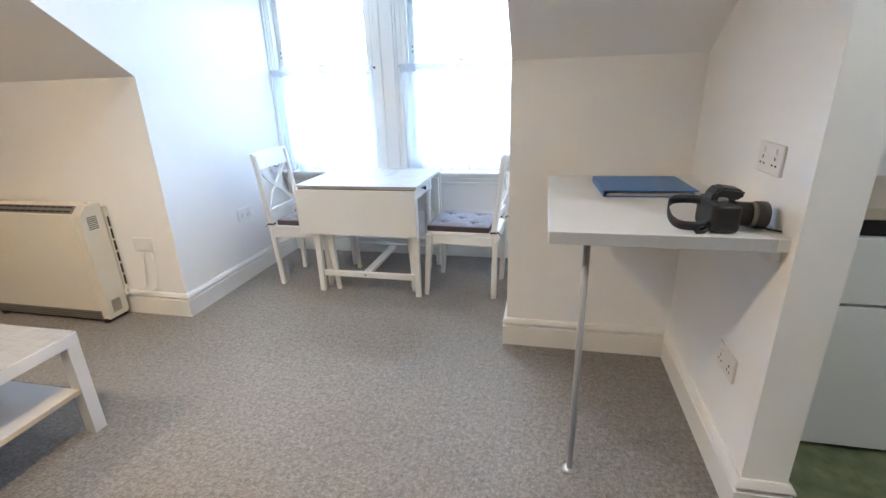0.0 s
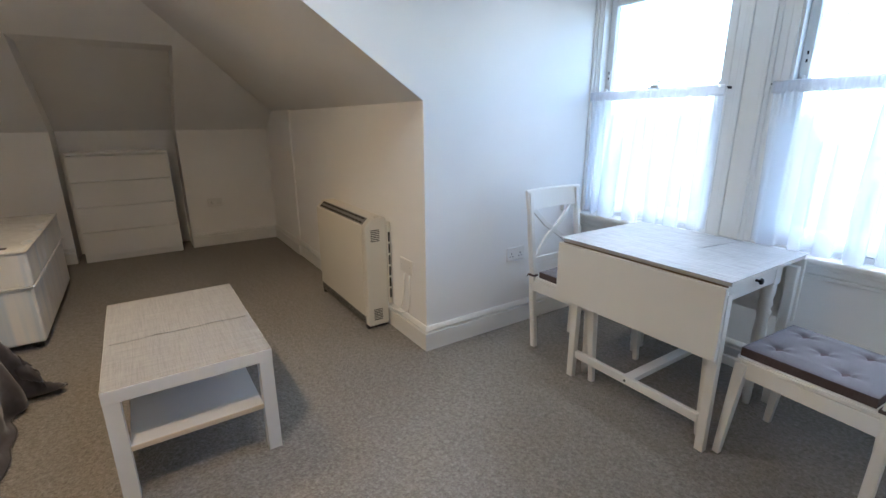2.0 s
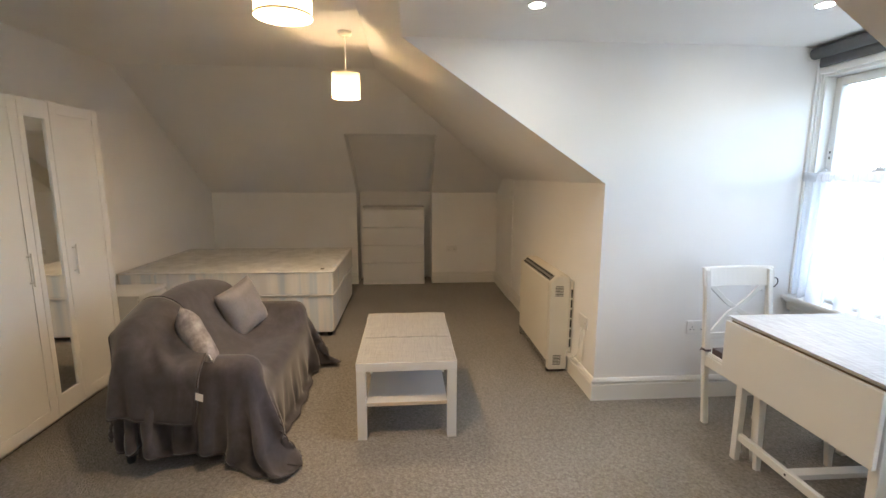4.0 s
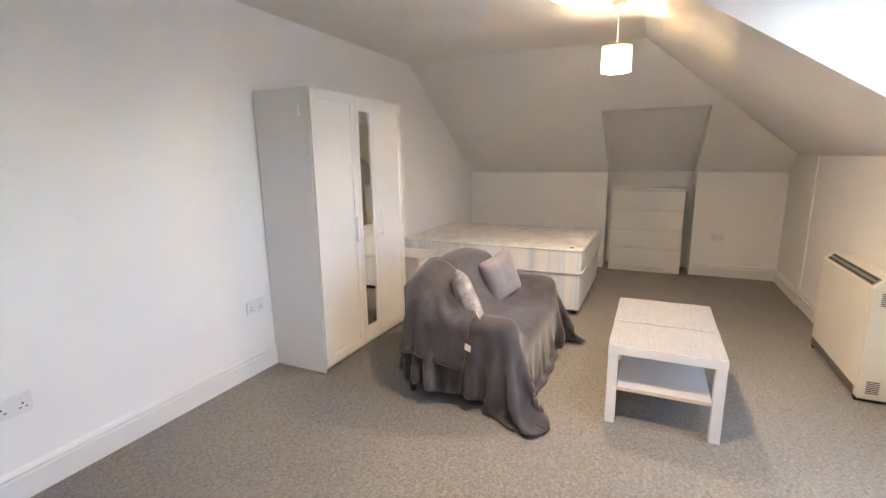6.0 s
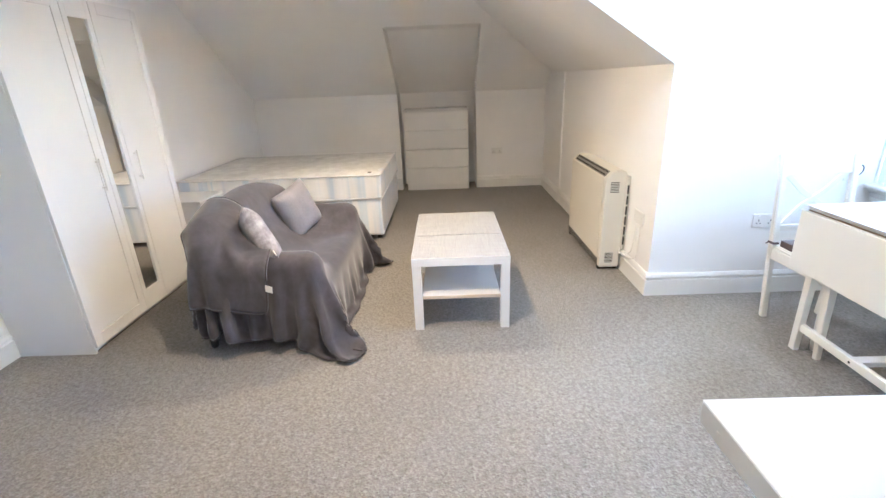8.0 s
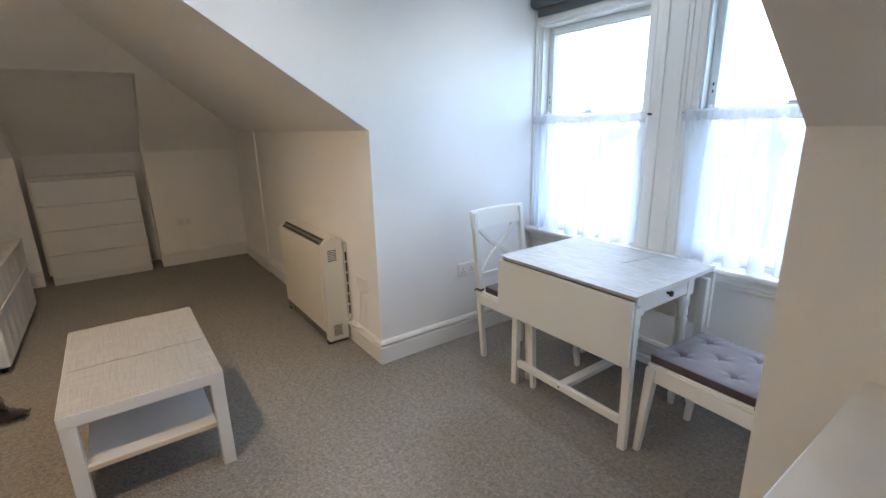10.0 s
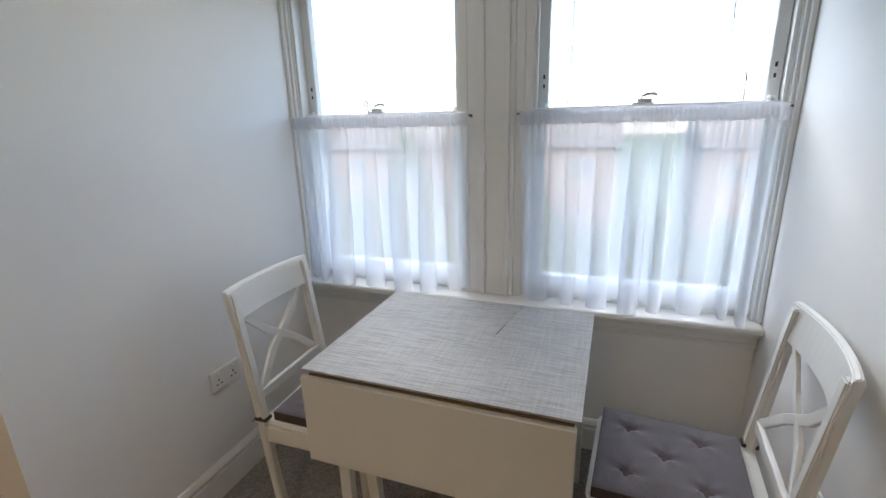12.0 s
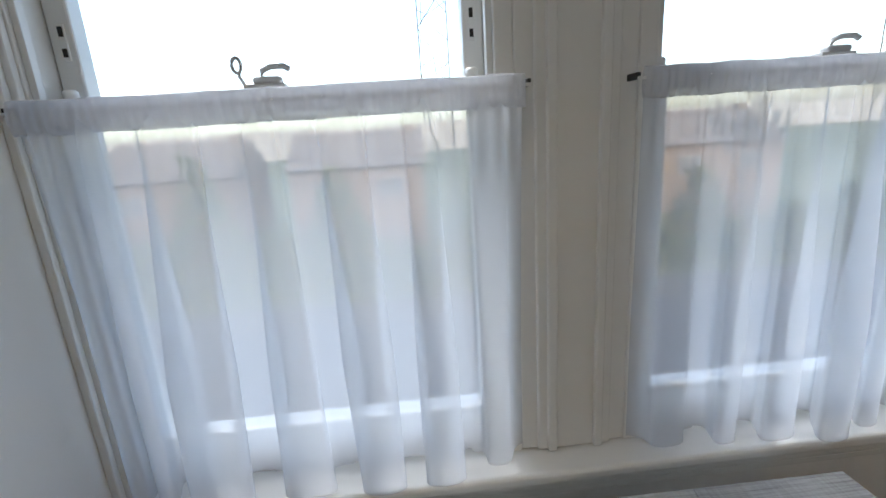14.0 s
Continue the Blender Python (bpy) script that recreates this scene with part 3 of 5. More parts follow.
def roller_blind(x0, x1):
    b = thing("roller_blind", "dark grey roller blind rolled up above the window", "blind", (0, 0, 0), 0, "roller blinds")
    part("fabric_roll", lathe(bmesh.new(), [(0.02, 0), (0.033, 0.001), (0.033, x1 - x0 - 0.001), (0.02, x1 - x0)], 20, (x0, WIN_Y - 0.07, 2.172), pose(0, 0, 0, 0, 90, 0)), BLIND, b)
    part("fabric_drop", B(x0 + 0.01, x1 - 0.01, WIN_Y - 0.041, WIN_Y - 0.038, 2.105, 2.165), BLIND, b)
    part("bottom_bar", B(x0 + 0.01, x1 - 0.01, WIN_Y - 0.041, WIN_Y - 0.032, 2.092, 2.107, 0.004), BLIND, b)
    for xx in (x0 - 0.006, x1 + 0.003):
        part("bracket", B(xx, xx + 0.003, WIN_Y - 0.11, WIN_Y - 0.001, 2.13, 2.21, 0.001), PLASTIC, b)


roller_blind(-1.86, -1.05)
roller_blind(-0.78, 0.06)
# ---- lamps ----
def pendant(x, y):
    p = thing("pendant_lamp", "lit cream drum pendant lamp hanging from the ceiling", "pendant lamp", (x, y, CEIL_Z), 0, "ceiling pendant lamps")
    part("ceiling_rose", lathe(bmesh.new(), [(0.030, -0.030), (0.045, -0.018), (0.048, 0.0)], 24), PLASTIC, p)
    part("cord", lathe(bmesh.new(), [(0.004, -0.275), (0.004, -0.028)], 8), PLASTIC, p, "thin white flex")
    part("bulb_holder", lathe(bmesh.new(), [(0.016, -0.320), (0.018, -0.285), (0.010, -0.26)], 14), PLASTIC, p)
    bm = bmesh.new()
    n = 40
    rings = [[bm.verts.new((r * math.cos(2 * math.pi * i / n), r * math.sin(2 * math.pi * i / n), z)) for i in range(n)] for r, z in ((0.092, -0.420), (0.092, -0.270))]
    for i in range(n):
        bm.faces.new((rings[0][i], rings[0][(i + 1) % n], rings[1][(i + 1) % n], rings[1][i])).smooth = True
    shade = part("shade", bm, SHADE, p, "cream fabric drum shade")
    for z in (-0.422, -0.272):
        bm = bmesh.new()
        for i in range(n):
            a0, a1 = 2 * math.pi * i / n, 2 * math.pi * (i + 1) / n
            q = [bm.verts.new((r * math.cos(a), r * math.sin(a), zz)) for a, r, zz in ((a0, 0.0935, z), (a1, 0.0935, z), (a1, 0.0935, z + 0.008), (a0, 0.0935, z + 0.008))]
            bm.faces.new(q)
        part("trim_ring", bm, EDGE, shade)
    part("bulb", lathe(bmesh.new(), [(0.004, -0.372), (0.013, -0.368), (0.021, -0.350), (0.016, -0.333), (0.010, -0.322)], 16), BULB, p, "lit warm bulb")
    return p


pendant(-0.80, 0.907)
pendant(-2.395, 0.897)


def downlight(x, y, z=DORM_Z, watts=SPOT_W, spread=90):
    d = thing("ceiling_spotlight", "small round recessed spotlight, lit", "spotlight", (x, y, z), 0, "recessed spotlights")
    part("bezel", lathe(bmesh.new(), [(0.034, -0.004), (0.040, -0.004), (0.042, 0.0), (0.034, 0.0)], 28), PLASTIC, d)
    part("lens", lathe(bmesh.new(), [(0.001, -0.0055), (0.032, -0.0055), (0.033, -0.001)], 24), LED, d, "glowing lens")
    data = bpy.data.lights.new("spot_light", 'SPOT')
    data.energy, data.spot_size, data.spot_blend, data.shadow_soft_size, data.color = watts, radians(spread), 0.6, 0.03, (1.0, 0.86, 0.68)
    s = new("spot_light", data)
    s.location = (x, y, z - 0.012)


downlight(-1.34, 1.90)
downlight(-1.23, 3.19)
# unseen kitchen light, added because the units and partition end are bright
downlight(1.55, 0.95, CEIL_Z, 2.2, 140)


# ---- sockets and switches ----
def wall_plate(name, label, at, normal, w, h, holes, group="wall plates"):
    """A moulded plate; holes: 'double', 'single' or 'blank'."""
    rz = {"-y": 0, "+x": 90, "+y": 180, "-x": -90}[normal]
    t = thing(name, label, name.replace("_", " "), at, rz, group)
    part("plate", B(-w / 2, w / 2, -0.010, 0, -h / 2, h / 2, 0.004, 3), PLASTIC, t)
    if holes == "blank":
        for dx in (-w * 0.36, w * 0.36):
            part("screw", lathe(bmesh.new(), [(0.004, 0), (0.003, 0.0015)], 10, (dx, -0.010, 0), pose(0, 0, 0, 90, 0, 0)), STEEL, t)
        return t
    for cx in ((-w / 4, w / 4) if holes == "double" else (0,)):
        part("switch", B(cx - 0.008, cx + 0.008, -0.0135, -0.009, h * 0.17, h * 0.36, 0.002), PLASTIC, t)
        for dx, dz, sw, sh in ((0, 0.002, 0.005, 0.010), (-0.011, -0.016, 0.009, 0.005), (0.011, -0.016, 0.009, 0.005)):
            part("pin_hole", B(cx + dx - sw / 2, cx + dx + sw / 2, -0.0106, -0.009, dz - sh / 2, dz + sh / 2), DARK, t)
    return t


wall_plate("wall_socket", "white double wall socket on the dormer side wall", (CHEEK_L, 3.175, 0.484), "+x", 0.146, 0.086, "double")
wall_plate("wall_socket", "white double wall socket on the long plain wall", (-1.21, SOUTH_Y, 0.466), "+y", 0.146, 0.086, "double")
wall_plate("wall_socket", "white double wall socket on the long plain wall", (0.10, SOUTH_Y, 0.425), "+y", 0.146, 0.086, "double")
wall_plate("wall_socket", "white double wall socket on the low end wall", (WEST_X, 1.88, 0.472), "+x", 0.146, 0.086, "double")
wall_plate("wall_socket", "white double wall socket on the kitchen partition", (EAST_X, 1.805, 1.085), "-x", 0.146, 0.086, "double")
wall_plate("wall_socket", "white double wall socket below the desk", (EAST_X, 1.822, 0.41), "-x", 0.146, 0.086, "double")
wall_plate("wall_socket", "white double wall socket behind the dining chair", (CHEEK_R, 3.19, 0.473), "-x", 0.146, 0.086, "double")
wall_plate("wall_socket", "white double wall socket on the low wall beyond the heater", (-3.58, KNEE_Y, 0.472), "-y", 0.146, 0.086, "double")
wall_plate("heater_switch", "white fused switch plate beside the storage heater", (-2.10, KNEE_Y, 0.464), "-y", 0.146, 0.086, "blank")


# ---- storage heater ----
def heater():
    x0, x1, yb, yf, h = -3.19, -2.308, 2.475, 2.333, 0.73
    t = thing("storage_heater", "cream metal night storage heater on the low wall", "heater", (x1, yb, 0), 0)
    X0, Yf = x0 - x1, yf - yb
    w = 0.055
    bm = prism(bmesh.new(), [(Yf + 0.006, 0.075), (0, 0.075), (0, h - 0.004), (Yf + 0.045, h - 0.004), (Yf + 0.006, h - 0.042)], "x", X0 + w, -w)
    part("case", bm, ENAMEL, t)
    part("front_panel", B(X0 + 0.004, -w + 0.002, Yf - 0.004, Yf + 0.008, 0.080, h - 0.046, 0.0015), ENAMEL, t)
    for a, b in ((X0, X0 + w), (-w, 0)):
        bm = prism(bmesh.new(), [(Yf, 0.022), (-0.005, 0.022), (0, 0.03), (0, h - 0.006), (-0.006, h), (Yf + 0.045, h), (Yf + 0.006, h - 0.04), (Yf, h - 0.05)], "x", a, b)
        bmesh.ops.bevel(bm, geom=[e for e in bm.edges], offset=0.005, segments=2, affect='EDGES')
        end = part("end_panel", bm, ENAMEL, t)
        if b == 0:
            for z0, n in ((h - 0.145, 7), (0.06, 7)):
                for i in range(n):
                    part("louvre_slot", B(-0.0015, 0.0012, Yf + 0.035, Yf + 0.095, z0 + i * 0.0115, z0 + i * 0.0115 + 0.005), DARK, end)
    # sloping outlet grille
    a, b = Vector((0, Yf + 0.004, h - 0.046)), Vector((0, Yf + 0.047, h - 0.002))
    g = part("grille", bar(bmesh.new(), (X0 + w, Yf + 0.024, h - 0.022), (-w - 0.002, Yf + 0.024, h - 0.022), 0.006, 0.052, 0.001, (0, 0.7, 0.72)), GREYGRILLE, t, "grey metal air outlet grille")
    nslot = 14
    for i in range(nslot):
        u0 = X0 + w + 0.012 + i * (x1 - x0 - 2 * w - 0.02) / nslot
        for k in (-1, 1):
            c = Vector((u0, Yf + 0.024 + k * 0.010 - 0.0028, h - 0.022 + k * 0.010 + 0.0028))
            part("grille_slot", bar(bmesh.new(), c, c + Vector((0.044, 0, 0)), 0.003, 0.010, 0, (0, 0.7, 0.72)), DARK, g)
    pl = part("plinth", B(X0 + 0.004, -w + 0.002, Yf - 0.003, -0.01, 0.022, 0.078, 0.002), GREYGRILLE, t, "grey slotted base strip")
    for k in range(3):
        part("plinth_slot", B(X0 + 0.02, -w - 0.01, Yf - 0.004, Yf, 0.034 + k * 0.014, 0.037 + k * 0.014), DARK, pl)
    for xx in (X0 + 0.02, -0.05):
        part("foot", B(xx, xx + 0.03, Yf - 0.004, -0.005, 0.0, 0.024, 0.003), BLACK, t)
    # rear spacer with dark slots
    sp = part("wall_spacer", B(X0 + 0.03, 0.012, 0.0, 0.024, 0.16, h - 0.03, 0.002), ENAMEL, t)
    for i in range(6):
        part("spacer_slot", B(0.0115, 0.0135, 0.006, 0.018, 0.20 + i * 0.075, 0.262 + i * 0.075), DARK, sp)
    part("control_knob", lathe(bmesh.new(), [(0.016, 0), (0.015, 0.008), (0.006, 0.01)], 14, (-0.03, Yf + 0.09, h)), ENAMEL, t)
    return t


heater()
bm = tube(bmesh.new(), [(-2.30, 2.47, 0.17), (-2.275, 2.455, 0.13), (-2.25, 2.465, 0.165), (-2.20, 2.47, 0.16), (-2.17, 2.475, 0.175), (-2.15, 2.49, 0.20), (-2.14, 2.494, 0.26), (-2.12, 2.496, 0.41)], 0.0045)
solo("heater_cable", bm, PLASTIC, "white flexible cable from heater to wall switch", "cable")
bm = tube(bmesh.new(), [(-2.30, 2.472, 0.14), (-2.27, 2.46, 0.15), (-2.24, 2.452, 0.158), (-2.12, 2.474, 0.160), (-2.07, 2.488, 0.18), (-2.06, 2.494, 0.24), (-2.06, 2.496, 0.41)], 0.0045)
solo("heater_cable", bm, PLASTIC, "white flexible cable from heater to wall switch", "cable")


# ---- coffee table ----
def coffee_table():
    L, W, H = 0.90, 0.55, 0.45
    t = thing("coffee_table", "white coffee table with grey linen-effect top film and shelf", "coffee table", (-2.409, 1.012, 0), 0.4)
    part("tabletop", B(0, L, 0, W, H - 0.05, H - 0.001, 0.002), FOIL, t)
    f = part("top_film", B(0.002, L - 0.002, 0.002, W - 0.002, H - 0.001, H), PALE_LINEN, t, "grey linen-effect adhesive film")
    # a seam where two pieces of the film lift
    bm = bmesh.new()
    for k in range(30):
        y0 = 0.02 + k * (W - 0.04) / 30
        lift = 0.0015 + 0.003 * (0.5 + 0.5 * math.sin(k * 0.9)) * (1 if 8 < k < 22 else 0.3)
        bar(bm, (0.505 + 0.004 * math.sin(k * 0.5), y0, H + lift / 2), (0.505 + 0.004 * math.sin((k + 1) * 0.5), y0 + (W - 0.04) / 30, H + lift / 2), 0.010, lift, 0)
    part("film_seam", bm, PALE_LINEN, f)
    for x in (0.001, L - 0.051):
        for y in (0.001, W - 0.051):
            part("leg", B(x, x + 0.05, y, y + 0.05, 0, H - 0.05, 0.0015), FOIL, t)
    part("shelf", B(0.012, L - 0.012, 0.052, W - 0.052, 0.196, 0.214, 0.001), FOIL, t)
    for x in (0.008, L - 0.012):
        part("shelf_edge", B(x, x + 0.004, 0.052, W - 0.052, 0.196, 0.214), EDGE, t, "pale wood-effect shelf edge")
    return t


coffee_table()


# ---- drop-leaf table ----
def dining_table():
    x0, x1, y0, y1, H = -1.310, -0.512, 2.945, 3.635, 0.745
    t = thing("drop_leaf_table", "white drop-leaf dining table with lowered front leaf and grey linen-effect top", "dining table", (x0 + 0.006, y0, 0), -0.5)
    L, W = x1 - x0, y1 - y0
    part("tabletop", B(0, L, 0.022, W - 0.037, H - 0.022, H - 0.0015, 0.002), CHAIR, t)
    f = part("top_film", B(-0.004, L + 0.006, 0.0, W - 0.035, H - 0.0015, H + 0.0004), LINEN, t, "grey linen-effect adhesive film")
    part("film_slit", bar(bmesh.new(), (0.50, W - 0.30, H + 0.0005), (0.535, W - 0.04, H + 0.0005), 0.003, 0.001, 0), DARK, f)
    lip = bmesh.new()
    bar(lip, (0.485, W - 0.32, H + 0.001), (0.53, W - 0.04, H + 0.002), 0.02, 0.002, 0)
    part("film_lap", lip, LINEN, f)
    part("leaf", B(-0.006, L - 0.004, -0.006, 0.014, H - 0.320, H - 0.026, 0.003), CHAIR, t, "hanging front leaf")
    part("leaf", B(0.0, L, W - 0.031, W - 0.011, H - 0.32, H - 0.026, 0.003), CHAIR, t, "hanging rear leaf")
    part("leaf_joint", B(0.01, L - 0.01, 0.0145, 0.022, H - 0.030, H - 0.0225), JOINT, t, "brown shadowed joint of the leaf")
    for x in (0.14, L / 2, L - 0.16):
        part("hinge", B(x - 0.025, x + 0.025, 0.0, 0.02, H - 0.033, H - 0.028), BRASS, t, "brass leaf hinge")
    # frame rails
    a0, a1, b0, b1 = 0.075, L - 0.055, 0.13, W - 0.13
    for nm, args in (("rail", (a0, a1, b0, b0 + 0.02, H - 0.13, H - 0.022)), ("rail", (a0, a1, b1 - 0.02, b1, H - 0.13, H - 0.022)), ("rail", (a0, a0 + 0.02, b0 + 0.02, b1 - 0.02, H - 0.13, H - 0.022))):
        part(nm, B(*args, bevel=0.002), CHAIR, t)
    d = part("drawer_front", B(a1 - 0.018, a1 + 0.002, b0 - 0.02, b1 + 0.02, H - 0.125, H - 0.026, 0.003), CHAIR, t)
    part("drawer_base", B(a0 + 0.02, a1 - 0.02, b0 + 0.022, b1 - 0.022, H - 0.128, H - 0.12), CHAIR, d)
    part("knob", lathe(bmesh.new(), [(0.006, 0), (0.006, 0.012), (0.014, 0.018), (0.012, 0.026), (0.004, 0.029)], 16, (a1 + 0.002, (b0 + b1) / 2, H - 0.075), pose(0, 0, 0, 0, 90, 0)), BLACK, d, "small dark metal knob")
    # turned legs
    prof = [(0.014, 0), (0.019, 0.05), (0.017, 0.075), (0.021, 0.09), (0.018, 0.11), (0.027, 0.35), (0.023, 0.45), (0.030, 0.475), (0.022, 0.49), (0.029, 0.51), (0.024, 0.535), (0.030, 0.56), (0.030, H - 0.125)]
    for x in (a0 + 0.03, a1 - 0.025):
        for y in (b0 + 0.005, b1 - 0.005):
            leg = lathe(bmesh.new(), prof, 18, (x, y, 0))
            box(leg, x - 0.03, x + 0.03, y - 0.03, y + 0.03, H - 0.135, H - 0.022, 0.003)
            part("turned_leg", leg, CHAIR, t)
    # squared gate legs with low stretchers
    for y in (0.05, W - 0.05):
        for x, s in ((0.09, -1), (L - 0.03, 1)):
            bm = bar(bmesh.new(), (x, y, H - 0.06), (x + s * 0.004, y, 0.0), 0.042, 0.036, 0.003, (0, 1, 0), 0.85)
            part("gate_leg", bm, CHAIR, t)
        part("stretcher", B(0.11, L - 0.05, y - 0.012, y + 0.012, 0.115, 0.155, 0.004), CHAIR, t)
        part("bolt_hole", lathe(bmesh.new(), [(0.006, 0), (0.006, 0.001)], 12, (L / 2 + 0.01, y - 0.0125, 0.135), pose(0, 0, 0, 90, 0, 0)), DARK, t)
    part("cross_stretcher", B(L / 2 - 0.015, L / 2 + 0.035, 0.062, W - 0.062, 0.122, 0.148, 0.003), CHAIR, t)
    return t


dining_table()


# ---- dining chairs ----
def dining_chair():
    """Faces +x; the origin lies on the floor between the back legs."""
    t = thing("dining_chair", "white cross-backed wooden dining chair with a grey seat pad", "chair", (0, 0, 0), 0, "dining chairs")
    w, sd, sz = 0.425, 0.44, 0.445
    hw = w / 2
    # seat with rounded front corners
    bm = prism(bmesh.new(), [(-0.02, -hw + 0.02), (sd - 0.04, -hw), (sd - 0.012, -hw + 0.012), (sd, -hw + 0.04), (sd, hw - 0.04), (sd - 0.012, hw - 0.012), (sd - 0.04, hw), (-0.02, hw - 0.02)], "z", sz - 0.022, sz)
    bmesh.ops.bevel(bm, geom=[e for e in bm.edges], offset=0.006, segments=2, affect='EDGES')
    part("seat", bm, CHAIR, t)
    for y in (-hw + 0.022, hw - 0.022):
        part("seat_rail", bar(bmesh.new(), (-0.01, y, sz - 0.05), (sd - 0.02, y, sz - 0.05), 0.02, 0.06, 0.003), CHAIR, t)
        part("front_leg", bar(bmesh.new(), (sd - 0.03, y, sz - 0.02), (sd + 0.005, y + (0.004 if y > 0 else -0.004), 0), 0.042, 0.042, 0.004, (0, 1, 0), 0.62), CHAIR, t)
    part("seat_rail", B(sd - 0.035, sd - 0.012, -hw + 0.03, hw - 0.03, sz - 0.08, sz - 0.022, 0.003), CHAIR, t)
    part("seat_rail", B(-0.012, 0.012, -hw + 0.03, hw - 0.03, sz - 0.08, sz - 0.022, 0.003), CHAIR, t)
    for s in (-1, 1):
        y = s * (hw - 0.02)
        bm = prism(bmesh.new(), [(-0.015, 0), (0.017, 0), (0.008, 0.30), (0.012, 0.46), (-0.045, 0.92), (-0.075, 0.92), (-0.024, 0.46), (-0.024, 0.30)], "y", y - 0.016, y + 0.016)
        for v in bm.verts:
            v.co.y -= s * 0.030 * max(0, 1 - v.co.z / 0.46)
        bmesh.ops.bevel(bm, geom=[e for e in bm.edges], offset=0.004, segments=2, affect='EDGES')
        part("back_leg", bm, CHAIR, t)
    # curved top rail
    bm = bmesh.new()
    n = 14
    rings = []
    for i in range(n + 1):
        y = -hw - 0.004 + (w + 0.008) * i / n
        sag = 0.028 * (1 - (2 * i / n - 1) ** 2)
        x = -0.046 - sag
        rings.append([bm.verts.new(p) for p in ((x + 0.014, y, 0.822), (x - 0.010, y, 0.825), (x - 0.028, y, 0.925), (x - 0.020, y, 0.936), (x - 0.006, y, 0.930))])
    for p, q in zip(rings, rings[1:]):
        for k in range(5):
            bm.faces.new((p[k], p[(k + 1) % 5], q[(k + 1) % 5], q[k]))
    bm.faces.new(rings[0])
    bm.faces.new(rings[-1][::-1])
    bmesh.ops.recalc_face_normals(bm, faces=bm.faces[:])
    bmesh.ops.bevel(bm, geom=[e for e in bm.edges if e.is_manifold and e.calc_face_angle() > 0.5], offset=0.003, segments=2, affect='EDGES')
    part("top_rail", bm, CHAIR, t)
    part("lower_back_rail", bar(bmesh.new(), (-0.014, -hw + 0.03, 0.538), (-0.014, hw - 0.03, 0.538), 0.016, 0.036, 0.003), CHAIR, t)
    for s in (-1, 1):
        bm = bmesh.new()
        pts = [(-0.017, -s * (hw - 0.05), 0.552), (-0.043, -s * 0.06, 0.648), (-0.054, s * 0.06, 0.728), (-0.060, s * (hw - 0.05), 0.828)]
        for a, b in zip(pts, pts[1:]):
            bar(bm, a, Vector(b) + (Vector(b) - Vector(a)) * 0.03, 0.013, 0.028 + 0.001 * s, 0.002, (0, -s * 0.7, 0.72))
        part("cross_slat", bm, CHAIR, t)
    # tufted seat pad with dark sides
    nx, ny = 60, 60
    tuft = [(0.24, 0.0), (0.14, -0.10), (0.14, 0.10), (0.34, -0.10), (0.34, 0.10)]
    bm = bmesh.new()
    top = []
    for i in range(nx + 1):
        row = []
        for j in range(ny + 1):
            u, v = i / nx, j / ny
            x = 0.03 + (sd - 0.045) * u
            y = (-hw + 0.022 + (w - 0.044) * v) * (0.94 + 0.06 * u)
            edge = min(u, 1 - u, v, 1 - v)
            z = sz + 0.034 + 0.012 * min(1, edge * 6) ** 0.5
            for tx, ty in tuft:
                r = math.hypot(x - tx, y - ty)
                star = 0.55 + 0.45 * math.cos(4 * math.atan2(y - ty, x - tx) + 0.6)
                z -= 0.018 * math.exp(-(r / 0.014) ** 2) + 0.011 * star * math.exp(-(r / 0.042) ** 2)
            row.append(bm.verts.new((x, y, z)))
        top.append(row)
    for p, q in zip(top, top[1:]):
        for j in range(ny):
            bm.faces.new((p[j], q[j], q[j + 1], p[j + 1])).smooth = True
    pad = part("seat_pad", bm, SEATPAD, t, "mauve-grey tufted seat pad")
    x0, x1 = 0.03, sd - 0.015
    bm = prism(bmesh.new(), [(x0, -(hw - 0.022) * 0.94), (x1, -(hw - 0.022)), (x1, hw - 0.022), (x0, (hw - 0.022) * 0.94)], "z", sz + 0.0005, sz + 0.0345)
    part("pad_side", bm, PADSIDE, pad, "dark brown pad side")
    for tx, ty in tuft:
        part("button", lathe(bmesh.new(), [(0.005, 0), (0.0045, 0.002), (0.002, 0.003)], 10, (tx, ty, sz + 0.0175)), SEATPAD, pad)
    for s in (-1, 1):
        y = s * (hw - 0.020)
        bm = B(-0.028, 0.018, y - 0.0172, y + 0.0172, sz + 0.006, sz + 0.018, 0.002)
        part("pad_strap", bm, PADSIDE, pad, "dark strap round the back leg")
        part("strap_end", bar(bmesh.new(), (-0.028, y, sz + 0.02), (-0.05, y + s * 0.004, sz - 0.01), 0.012, 0.003, 0.001), PADSIDE, pad)
    return t


chair = dining_chair()
chair.matrix_basis = pose(-1.565, 3.222, 0, 0, 0, 1)
copy_thing(chair, pose(-0.030, 3.196, 0, 0, 0, 176.0))

